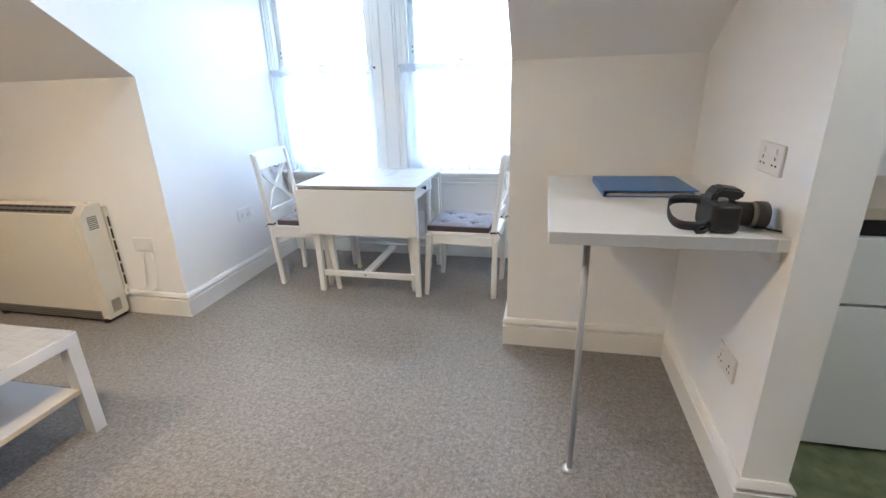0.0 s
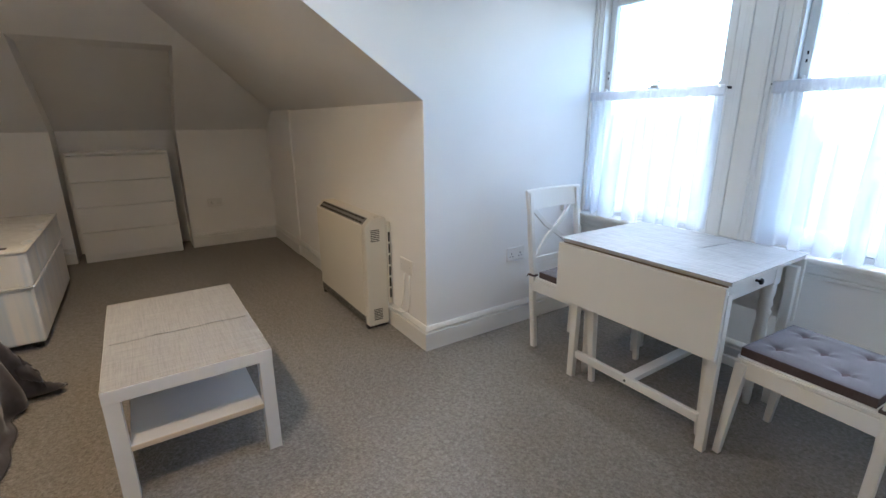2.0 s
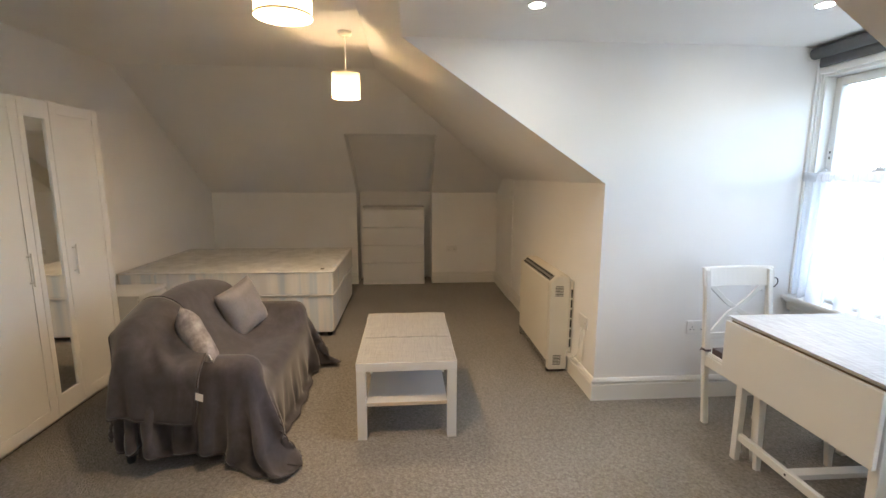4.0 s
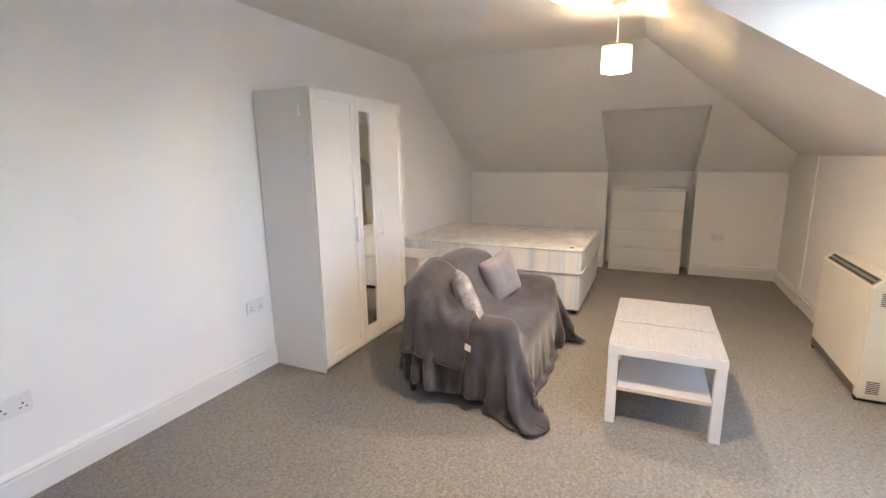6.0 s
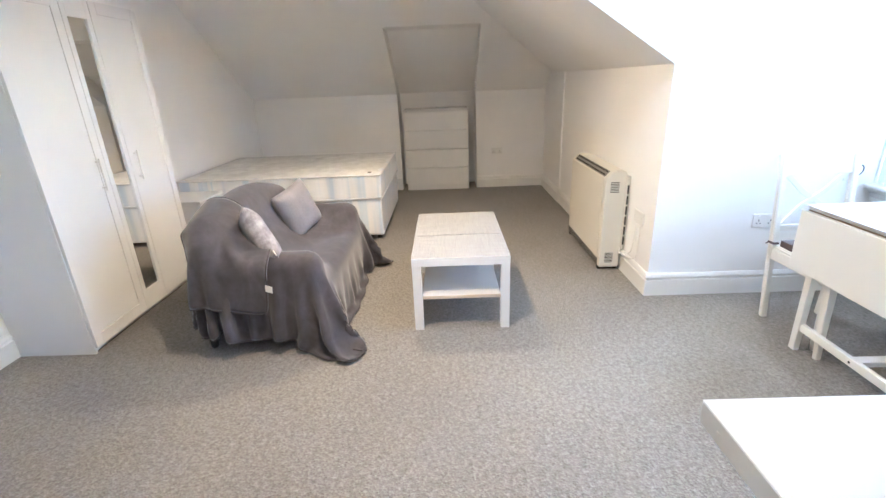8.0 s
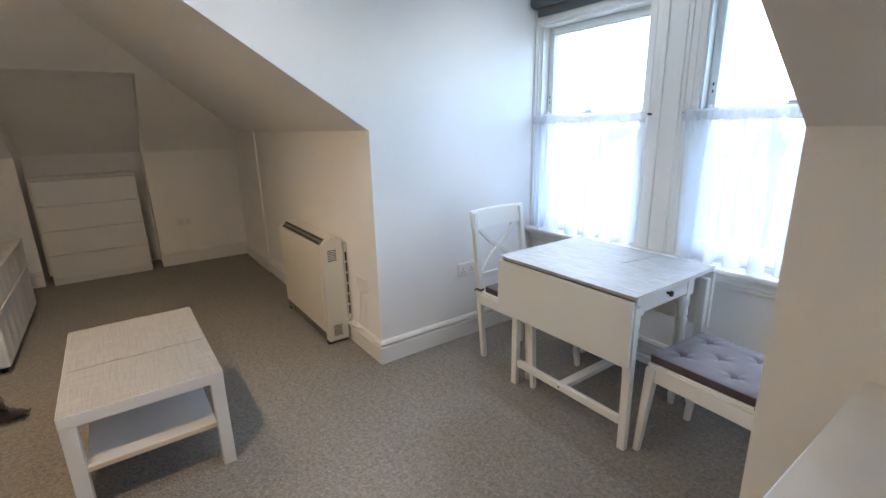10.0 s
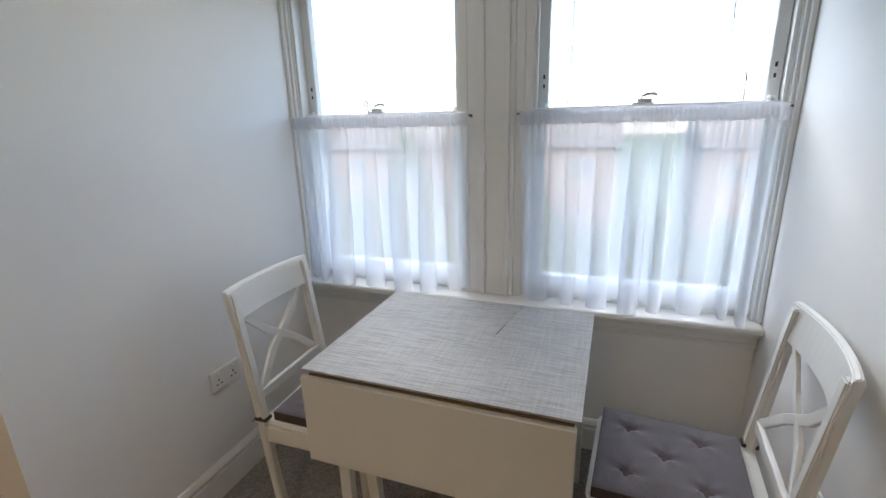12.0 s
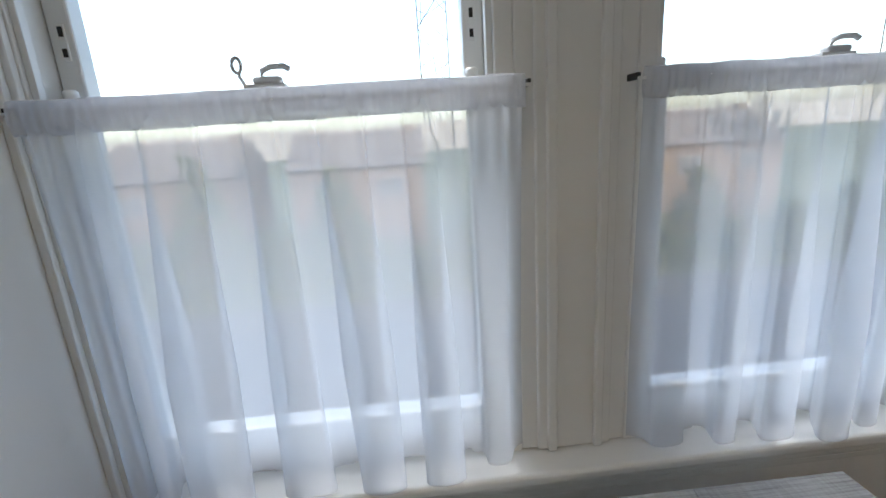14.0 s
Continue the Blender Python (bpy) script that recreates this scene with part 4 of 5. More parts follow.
# aerial outlet box with a plug and a loop of black cable
t = thing("aerial_socket", "white surface-mounted aerial outlet box with black plug", "socket", (CHEEK_L, 3.61, 0.765), 90)
part("box", B(-0.040, 0.040, -0.028, 0, -0.043, 0.043, 0.005, 3), PLASTIC, t)
part("screw", lathe(bmesh.new(), [(0.004, 0), (0.003, 0.0012)], 10, (0.0, -0.028, -0.030), pose(0, 0, 0, 90, 0, 0)), STEEL, t)
plug = part("plug", B(-0.010, 0.010, -0.052, -0.027, 0.012, 0.032, 0.004), BLACK, t)
bm = tube(bmesh.new(), [(0.006 + 0.034 * math.cos(a), -0.055 - 0.014 * math.sin(a * 0.5), 0.022 + 0.034 * math.sin(a)) for a in [i * 2 * math.pi / 18 - 2.6 for i in range(18)]], 0.003, 6)
part("cable_loop", bm, BLACK, plug)


# ---- desk ----
def desk():
    t = thing("wall_desk", "white breakfast-bar desktop fixed to the wall on one steel leg", "desk", (0.262, 1.612, 0), 0)
    L, W, z = EAST_X - 0.262, KNEE_Y - 1.612, 0.907
    part("desktop", B(0, L - 0.001, 0, W - 0.001, z - 0.038, z, 0.0025), LAMINATE, t)
    part("edge_strip", B(0.004, L - 0.03, -0.0016, 0.001, z - 0.037, z - 0.001, 0.0006), SHADED_EDGING, t, "white plastic edging strip, its shade painted grey")
    for x in (0.05, 0.30, 0.57):
        part("screw", lathe(bmesh.new(), [(0.004, 0), (0.003, 0.0012)], 10, (x, -0.0016, z - 0.02), pose(0, 0, 0, 90, 0, 0)), STEEL, t)
    x, y = 0.115, 0.065
    leg = part("leg", lathe(bmesh.new(), [(0.0105, 0.004), (0.0105, z - 0.044)], 20, (x, y, 0)), GREYLEG, t, "grey tubular steel leg")
    part("leg_plate", lathe(bmesh.new(), [(0.026, 0), (0.026, 0.003), (0.015, 0.010), (0.0105, 0.012)], 20, (x, y, 0)), STEEL, leg)
    part("leg_plate", lathe(bmesh.new(), [(0.0105, z - 0.05), (0.026, z - 0.044), (0.026, z - 0.038)], 20, (x, y, 0)), STEEL, leg)
    part("wall_batten", B(L - 0.03, L - 0.002, 0.03, W - 0.03, z - 0.075, z - 0.0385, 0.002), LAMINATE, t)


desk()


def folder():
    t = thing("ring_binder", "blue lever ring binder lying on the desk", "folder", (0.462, 2.06, 0.907), 2.5)
    blue = painted("blue_card_cover", (0.042, 0.18, 0.48), 0.35, 0.1, 0.15, 90)
    paper = painted("paper_edges", (0.70, 0.70, 0.68), 0.8, 0.05, 0.3, 600)
    part("back_cover", B(0, 0.32, 0, 0.285, 0, 0.003, 0.001), blue, t)
    part("front_cover", B(0, 0.32, 0, 0.285, 0.021, 0.024, 0.001), blue, t)
    part("spine", B(0, 0.32, 0.285, 0.289, 0, 0.024, 0.0015), blue, t)
    part("page_block", B(0.012, 0.308, 0.012, 0.28, 0.0035, 0.014), paper, t, "block of white pages")
    part("spine_side", B(-0.004, 0.0, 0.0, 0.289, 0, 0.024, 0.0015), blue, t)


folder()


def slr_camera():
    t = thing("photo_camera", "black SLR photo camera with strap lying on the desk", "camera", (0.69, 1.70, 0.907), 4)
    body = part("body", B(-0.008, 0.046, -0.062, 0.062, 0.0, 0.086, 0.014, 4), BLACK, t)
    part("grip", B(0.0, 0.064, -0.068, -0.036, 0.002, 0.080, 0.013, 4), BLACK, t)
    hump = prism(bmesh.new(), [(-0.006, 0.080), (0.060, 0.082), (0.082, 0.098), (0.074, 0.112), (0.020, 0.120), (0.002, 0.108)], "y", -0.03, 0.03)
    bmesh.ops.bevel(hump, geom=hump.edges[:], offset=0.006, segments=3, affect='EDGES')
    part("viewfinder_hump", hump, BLACK, t)
    droop = pose(0, 0, 0, 0, 94, 0)
    lens = lathe(bmesh.new(), [(0.034, 0.0), (0.035, 0.022), (0.033, 0.024), (0.033, 0.056), (0.0305, 0.058), (0.031, 0.074), (0.037, 0.078), (0.038, 0.104), (0.034, 0.106)], 26, (0.045, 0.0, 0.044), droop)
    part("lens_barrel", lens, BLACK, t)
    part("lens_ring", lathe(bmesh.new(), [(0.0345, 0.0), (0.0345, 0.012)], 26, (0.108, 0.0, 0.0395), droop), GREYGRILLE, t)
    part("mode_dial", lathe(bmesh.new(), [(0.012, 0.084), (0.012, 0.093), (0.010, 0.095)], 18, (0.018, -0.045, 0.0)), GREYGRILLE, t)
    # the strap stands on edge in one smooth loop
    bm = bmesh.new()
    n, rings = 28, []
    for k in range(n + 1):
        a = math.pi * (0.12 + 1.72 * k / n)
        x, y = -0.046 + 0.056 * math.cos(a), -0.005 + 0.050 * math.sin(a)
        z = 0.046 + 0.030 * math.sin(a) + 0.004 * math.sin(3 * a)
        nrm = Vector((math.cos(a), math.sin(a), 0)) * 0.0016
        rings.append([bm.verts.new(Vector((x, y, z + dz)) + nrm * s) for dz, s in ((-0.012, -1), (0.012, -1), (0.012, 1), (-0.012, 1))])
    for p, q in zip(rings, rings[1:]):
        for m in range(4):
            bm.faces.new((p[m], q[m], q[(m + 1) % 4], p[(m + 1) % 4])).smooth = True
    bm.faces.new(rings[0])
    bm.faces.new(rings[-1][::-1])
    part("strap", bm, BLACK, t, "black woven neck strap")
    bm = tube(bmesh.new(), [(-0.006, -0.050, 0.022), (-0.030, -0.056, 0.018), (-0.048, -0.060, 0.010), (-0.042, -0.064, 0.005), (-0.022, -0.062, 0.006), (-0.012, -0.058, 0.014)], 0.005, 6)
    part("strap_end", bm, BLACK, t)
    part("lens_cord", tube(bmesh.new(), [(0.135, -0.02, 0.010), (0.155, -0.03, 0.005), (0.178, -0.045, 0.004)], 0.003, 6), BLACK, t)


slr_camera()


# ---- kitchen units seen past the partition ----
def kitchen_unit(x0, x1):
    t = thing("kitchen_cabinet", "white kitchen base unit with drawer over door", "cabinet", (x0, 1.955, 0), 0, "kitchen base units")
    L = x1 - x0
    part("body", B(0.002, L - 0.002, 0.02, 0.540, 0.09, 0.812), LAMINATE, t)
    # black strip stands in for the shade in the gap below the worktop
    part("rail", B(0.002, L - 0.002, 0.035, 0.055, 0.812, 0.877), BLACK, t, "black strip as the shaded gap under the worktop")
    part("drawer_front", B(0.003, L - 0.003, 0, 0.019, 0.585, 0.812, 0.002), LAMINATE, t)
    part("door", B(0.003, L - 0.003, 0, 0.019, 0.015, 0.572, 0.002), LAMINATE, t)
    part("plinth", B(0.002, L - 0.002, 0.05, 0.06, 0, 0.09), LAMINATE, t)


for k in range(3):
    kitchen_unit(1.022 + 0.6 * k, 1.622 + 0.6 * k)
solo("worktop", B(1.020, 2.96, 1.935, 2.50, 0.878, 0.916, 0.003), WORKTOP, "beige laminate kitchen worktop", "worktop")


# ---- wardrobe ----
def wardrobe():
    x1, x0, yf, yb, H = -1.350, -2.44, -0.745, -1.207, 1.868
    t = thing("wardrobe", "white three-door wardrobe with narrow mirror against the wall", "wardrobe", (x1, yb, 0), 0)
    W, D = x1 - x0, yf - yb
    for a, b in ((-0.018, 0), (-W, -W + 0.018)):
        part("side_panel", B(a, b, 0, D - 0.02, 0, H, 0.001), FOIL, t)
    part("top_panel", B(-W + 0.018, -0.018, 0, D - 0.02, H - 0.02, H - 0.002), FOIL, t)
    part("back_panel", B(-W + 0.018, -0.018, 0.002, 0.008, 0.03, H - 0.02), FOIL, t)
    part("base_panel", B(-W + 0.018, -0.018, 0.008, D - 0.02, 0.045, 0.063), FOIL, t)
    part("plinth", B(-W + 0.018, -0.018, D - 0.06, D - 0.045, 0, 0.045), FOIL, t)

    def door(a, b, mirror, handle):
        y0, y1 = D - 0.018, D
        f = 0.055
        z0, z1 = 0.04, H - 0.012
        if mirror:
            bm = B(a, a + 0.034, y0, y1, z0, z1, 0.001)
            box(bm, b - 0.034, b, y0, y1, z0, z1, 0.001)
            box(bm, a + 0.034, b - 0.034, y0, y1, z0, 0.165, 0.001)
            box(bm, a + 0.034, b - 0.034, y0, y1, z1 - 0.095, z1, 0.001)
            d = part("door", bm, FOIL, t, "narrow door with mirror strip")
            part("mirror", B(a + 0.03, b - 0.03, y0 + 0.004, y0 + 0.009, 0.16, z1 - 0.09), MIRROR, d)
        else:
            bm = B(a, a + f, y0, y1, z0, z1, 0.001)
            box(bm, b - f, b, y0, y1, z0, z1, 0.001)
            box(bm, a + f, b - f, y0, y1, z0, z0 + 0.07, 0.001)
            box(bm, a + f, b - f, y0, y1, z1 - 0.06, z1, 0.001)
            d = part("door", bm, FOIL, t)
            part("door_panel", B(a + f - 0.003, b - f + 0.003, y0 + 0.004, y1 - 0.005, z0 + 0.067, z1 - 0.057), FOIL, d)
        if handle:
            bm = bar(bmesh.new(), (handle, y1 + 0.026, 0.845), (handle, y1 + 0.026, 1.03), 0.010, 0.012, 0.003, (0, 1, 0))
            for z in (0.865, 1.01):
                bar(bm, (handle, y1 - 0.001, z), (handle, y1 + 0.024, z), 0.008, 0.008, 0.001)
            part("handle", bm, PLASTIC, d, "white bar handle")

    door(-0.455, -0.002, False, -0.385)
    door(-0.672, -0.459, True, None)
    door(-W + 0.002, -0.676, False, -0.72)
    part("hook", B(0.0, 0.012, 0.35, 0.375, 1.70, 1.76, 0.004), PLASTIC, t, "white adhesive hook")


wardrobe()


# ---- bedside cabinet, bed, chest of drawers ----
def bedside():
    t = thing("bedside_cabinet", "cream bedside cabinet beside the wardrobe", "cabinet", (-3.13, -1.18, 0), 0)
    part("body", B(0.004, 0.396, 0, 0.39, 0.03, 0.50, 0.002), FOIL, t)
    part("top", B(0, 0.40, -0.004, 0.41, 0.50, 0.525, 0.003), FOIL, t)
    for z in (0.05, 0.28):
        part("drawer_front", B(0.008, 0.392, 0.39, 0.406, z, z + 0.21, 0.002), FOIL, t)


bedside()


def bed():
    x0, x1, y0, y1 = -4.52, -3.165, -1.19, 0.635
    t = thing("divan_bed", "double divan bed with bare pale blue striped mattress", "bed", ((x0 + x1) / 2, (y0 + y1) / 2, 0), 0)
    a, b = (x1 - x0) / 2, (y1 - y0) / 2
    base = part("divan_base", B(-a + 0.01, a - 0.008, -b + 0.01, b - 0.008, 0.045, 0.385, 0.016, 3), TICKING, t, "divan base in pale striped ticking")
    part("base_seam", B(-a + 0.006, a - 0.004, -b + 0.006, b - 0.004, 0.376, 0.388, 0.004), MATTOP, base)
    for sx in (-a + 0.08, a - 0.08):
        for sy in (-b + 0.08, b - 0.06):
            part("castor", lathe(bmesh.new(), [(0.02, 0), (0.022, 0.02), (0.012, 0.046)], 12, (sx, sy, 0)), BLACK, t)
    bm = bmesh.new()
    nx, ny = 34, 46
    rows = []
    for i in range(nx + 1):
        row = []
        for j in range(ny + 1):
            u, v = i / nx, j / ny
            x, y = -a + 0.02 + (2 * a - 0.04) * u, -b + 0.02 + (2 * b - 0.04) * v
            edge = min(u * 2 * a, (1 - u) * 2 * a, v * 2 * b, (1 - v) * 2 * b)
            z = 0.600 + 0.018 * (1 - math.exp(-edge / 0.05)) + 0.006 * math.sin(u * 9.4 * math.pi) * math.sin(v * 12.6 * math.pi) + 0.004 * noise.noise(Vector((x * 3, y * 3, 0)))
            row.append(bm.verts.new((x, y, z)))
        rows.append(row)
    for p, q in zip(rows, rows[1:]):
        for j in range(ny):
            bm.faces.new((p[j], q[j], q[j + 1], p[j + 1])).smooth = True
    mat = part("mattress_top", bm, MATTOP, t, "cream quilted mattress top")
    bm = B(-a, a, -b, b, 0.392, 0.606, 0.02, 3)
    m = part("mattress_border", bm, TICKING, t, "pale blue striped mattress border")
    for z in (0.397, 0.603):
        r = 0.006
        path = []
        for cx, cy, s in ((a - 0.015, b - 0.015, 0), (-a + 0.015, b - 0.015, 1), (-a + 0.015, -b + 0.015, 2), (a - 0.015, -b + 0.015, 3)):
            for k in range(5):
                an = math.pi / 2 * s + math.pi / 8 * k
                path.append((cx + 0.017 * math.cos(an), cy + 0.017 * math.sin(an), z))
        path.append(path[0])
        part("piping", tube(bmesh.new(), path, r, 6), MATTOP, m)
    part("care_label", B(a - 0.10, a - 0.06, b - 0.12, b - 0.09, 0.617, 0.620), PADSIDE, mat, "small dark woven label")


bed()


def chest():
    t = thing("chest_of_drawers", "white four-drawer chest standing in the wall recess", "chest of drawers", (-5.56, 0.690, 0), 0)
    D, W, H = 0.40, 0.82, 1.035
    part("top", B(0, D + 0.004, 0, W, H - 0.018, H, 0.001), FOIL, t)
    for a in (0, W - 0.018):
        part("side_panel", B(0, D - 0.02, a, a + 0.018, 0, H - 0.018), FOIL, t)
    part("back_panel", B(0, 0.006, 0.018, W - 0.018, 0.02, H - 0.018), FOIL, t)
    part("plinth", B(D - 0.04, D - 0.02, 0.018, W - 0.018, 0, 0.055), FOIL, t)
    n, z0 = 4, 0.06
    hgt = (H - 0.022 - z0) / n
    for i in range(n):
        part("drawer_front", B(D - 0.018, D, 0.003, W - 0.003, z0 + i * hgt, z0 + (i + 1) * hgt - 0.006, 0.0025), FOIL, t)


chest()
# ---- sofa under its throws ----
def rounded_box(p, lo, hi, r):
    lo, hi = np.array(lo), np.array(hi)
    q = np.abs(p - (lo + hi) / 2) - (hi - lo) / 2 + r
    return np.linalg.norm(np.maximum(q, 0), axis=1) + np.minimum(q.max(axis=1), 0) - r


SX0, SX1, SY0, SY1 = -2.53, -1.36, -0.13, 0.56


def sofa_distance(p):
    """Signed distance to the sofa's upholstery and the floor."""
    u = (p[:, 0] - (SX0 + SX1) / 2) / ((SX1 - SX0) / 2)
    lift = np.zeros_like(p)
    lift[:, 2] = 0.12 * np.clip(1 - u * u, 0, 1)
    lift[:, 1] = -0.16 * np.clip(p[:, 2] - 0.3, 0, 0.6)
    d = rounded_box(p - lift, (SX0 + 0.02, SY0 + 0.06, 0.10), (SX1 - 0.02, SY0 + 0.24, 0.66), 0.085)
    d = np.minimum(d, rounded_box(p, (SX0, SY0, 0.13), (SX1, SY1, 0.37), 0.06))
    for a, b in ((SX0, SX0 + 0.15), (SX1 - 0.15, SX1)):
        d = np.minimum(d, rounded_box(p, (a, SY0 + 0.03, 0.13), (b, SY1 - 0.02, 0.53), 0.07))
    return np.minimum(d, p[:, 2])


def drape(pos, nu, nv, spacing, steps, gap, distance, grip, fullness=None):
    """Lets a sheet of nu x nv points settle on a solid."""
    idx = np.arange(nu * nv).reshape(nu, nv)
    groups = []
    full = np.ones((nu * nv, 2)) if fullness is None else fullness

    def add(a, b, rest, k, way=None):
        a, b = a.ravel(), b.ravel()
        if len(a):
            groups.append((a, b, rest * (full[a, way] if way is not None else full[a].mean(axis=1)), k))

    for s in (0, 1):
        add(idx[s:-1:2, :], idx[s + 1::2, :], spacing, 0.95, 0)
        add(idx[:, s:-1:2], idx[:, s + 1::2], spacing, 0.95, 1)
        add(idx[s:-1:2, :-1], idx[s + 1::2, 1:], spacing * 1.414, 0.25)
        add(idx[s:-1:2, 1:], idx[s + 1::2, :-1], spacing * 1.414, 0.25)
    for s in range(4):
        add(idx[s:-2:4, :], idx[s + 2::4, :], spacing * 2, 0.06, 0)
        add(idx[:, s:-2:4], idx[:, s + 2::4], spacing * 2, 0.06, 1)
    vel = np.zeros_like(pos)
    e, dt = 0.004, 0.012
    axes = [np.array(v) * e for v in ((1, 0, 0), (0, 1, 0), (0, 0, 1))]
    for step in range(steps):
        vel[:, 2] -= 9.8 * dt
        vel *= 0.96
        speed = np.linalg.norm(vel, axis=1)
        vel *= np.minimum(1, 1.2 / np.maximum(speed, 1e-6))[:, None]
        nxt = pos + vel * dt
        for it in range(8):
            for a, b, r, k in groups:
                d = nxt[b] - nxt[a]
                n = np.linalg.norm(d, axis=1)
                c = (d / np.maximum(n, 1e-9)[:, None]) * ((n - r) * 0.5 * k)[:, None]
                nxt[a] += c
                nxt[b] -= c
            if it % 4 == 3:
                d = distance(nxt)
                hit = d < gap
                if hit.any():
                    q = nxt[hit]
                    g = np.stack([distance(q + v) - distance(q - v) for v in axes], axis=1)
                    g /= np.maximum(np.linalg.norm(g, axis=1), 1e-6)[:, None]
                    q = q + g * np.minimum(gap - d[hit], 0.03)[:, None]
                    move = q - pos[hit]
                    slide = move - g * (move * g).sum(axis=1)[:, None]
                    nxt[hit] = q - slide * grip
        move = nxt - pos
        far = np.linalg.norm(move, axis=1)
        nxt = pos + move * np.minimum(1, 0.02 / np.maximum(far, 1e-9))[:, None]
        vel = (nxt - pos) / dt
        pos = nxt
    return pos


def sheet_bm(pos, nu, nv, thick, cut=0):
    bm = bmesh.new()
    vs = [bm.verts.new(p) for p in pos]
    for i in range(nu - 1):
        for j in range(nv - 1):
            if min(i, nu - 1 - i) + j < cut or min(i, nu - 1 - i) + nv - 1 - j < cut * 0.45:
                continue
            bm.faces.new((vs[i * nv + j], vs[(i + 1) * nv + j], vs[(i + 1) * nv + j + 1], vs[i * nv + j + 1])).smooth = True
    bmesh.ops.delete(bm, geom=[v for v in bm.verts if not v.link_faces], context='VERTS')
    for _ in range(3):
        rim = [v for v in bm.verts if v.is_boundary]
        moved = {}
        for v in rim:
            near = [e.other_vert(v).co for e in v.link_edges if e.is_boundary]
            if len(near) == 2:
                moved[v] = v.co * 0.4 + (near[0] + near[1]) * 0.3
        for v, co in moved.items():
            v.co = co
    bmesh.ops.smooth_vert(bm, verts=bm.verts[:], factor=0.35, use_axis_x=True, use_axis_y=True, use_axis_z=True)
    bm.normal_update()
    top, rim = bm.faces[:], [e for e in bm.edges if e.is_boundary]
    under = {v: bm.verts.new(v.co - v.normal * thick) for v in bm.verts[:]}
    for f in top:
        bm.faces.new([under[v] for v in reversed(f.verts)])
    for e in rim:
        a, b = e.verts
        bm.faces.new((b, a, under[a], under[b]))
    bmesh.ops.recalc_face_normals(bm, faces=bm.faces[:])
    for f in bm.faces:
        f.smooth = True
    return bm


def hem_bm(cloth, r):
    """A stitched edge along the open side of a thin sheet."""
    src, bm = bmesh.new(), bmesh.new()
    src.from_mesh(cloth.data)
    for e in src.edges:
        if all(v.co.z > 0.012 for v in e.verts) and e.calc_face_angle(0) > 1.2 and not all(f.calc_area() < 6e-5 for f in e.link_faces):
            a, b = e.verts[0].co, e.verts[1].co
            if (a - b).length > 0.009:
                bar(bm, a, b, r, r, 0)
    src.free()
    return bm


def sofa():
    t = thing("sofa", "small two-seat sofa under a grey-brown fleece throw", "sofa", (0, 0, 0), 0)
    frame_fabric = cloth_weave("dark_sofa_fabric", (0.05, 0.045, 0.045), (0.08, 0.07, 0.07), 90)
    part("seat_base", B(SX0 + 0.03, SX1 - 0.03, SY0 + 0.03, SY1 - 0.03, 0.13, 0.35, 0.03, 3), frame_fabric, t)
    part("backrest", B(SX0 + 0.06, SX1 - 0.06, SY0 + 0.0, SY0 + 0.10, 0.35, 0.60, 0.04, 3), frame_fabric, t)
    for a in (SX0 + 0.02, SX1 - 0.13):
        part("arm", B(a, a + 0.11, SY0 + 0.06, SY1 - 0.06, 0.35, 0.50, 0.04, 3), frame_fabric, t)
    for x in (SX0 + 0.06, SX1 - 0.035):
        for y in (SY0 + 0.02, SY1 - 0.06):
            part("foot", lathe(bmesh.new(), [(0.016, 0), (0.020, 0.01), (0.024, 0.14)], 14, (x, y, 0)), BLACK, t)


sofa()

def along(points, step):
    """Points at even steps along a polyline."""
    pts = np.array(points, float)
    seg = np.linalg.norm(np.diff(pts, axis=0), axis=1)
    total = np.concatenate([[0], np.cumsum(seg)])
    at = np.arange(0, total[-1], step)
    return np.stack([np.interp(at, total, pts[:, k]) for k in range(pts.shape[1])], axis=1)


STEP = 0.022
rng = np.random.RandomState(4)
# the throw's way from behind the back, over it, along the seat and down the front
way_y = along([(-0.27, 0.17), (-0.245, 0.64), (-0.20, 0.70), (-0.09, 0.71), (0.03, 0.64), (0.125, 0.42), (0.50, 0.40), (0.585, 0.35), (0.62, 0.03)], STEP)
# and its way across: up the far end, over the arms and down the near end
way_x = along([(SX0 - 0.06, -0.36), (SX0 - 0.02, -0.02), (SX0 + 0.03, 0.0), (SX1 - 0.03, 0.0), (SX1 + 0.02, -0.02), (SX1 + 0.06, -0.40)], STEP)
nu, nv = len(way_x), len(way_y)
start = np.zeros((nu, nv, 3))
for i in range(nu):
    x, drop = way_x[i]
    u = np.clip((x - (SX0 + SX1) / 2) / ((SX1 - SX0) / 2), -1, 1)
    y, z = way_y[:, 0].copy(), way_y[:, 1].copy()
    z = z + 0.11 * (1 - u * u) * np.clip((z - 0.45) / 0.2, 0, 1)
    if x < SX0 + 0.16 or x > SX1 - 0.16:
        z = np.where((y > -0.02) & (y < 0.56), np.maximum(z, 0.55), z)
    z = z + drop
    over = np.maximum(0, 0.03 - z)
    down_y = np.where(y > 0.5, np.maximum(0, 0.38 - way_y[:, 1]), 0) - np.where(y < -0.2, np.maximum(0, 0.64 - way_y[:, 1]), 0)
    share = np.abs(down_y) / (np.abs(down_y) - drop + 1e-6)
    start[i, :, 0] = x + np.sign(u) * over * (1 - share)
    start[i, :, 1] = y + np.sign(down_y) * over * share + 0.3 * down_y * min(1, -drop / 0.1)
    start[i, :, 2] = np.maximum(z, 0.03)
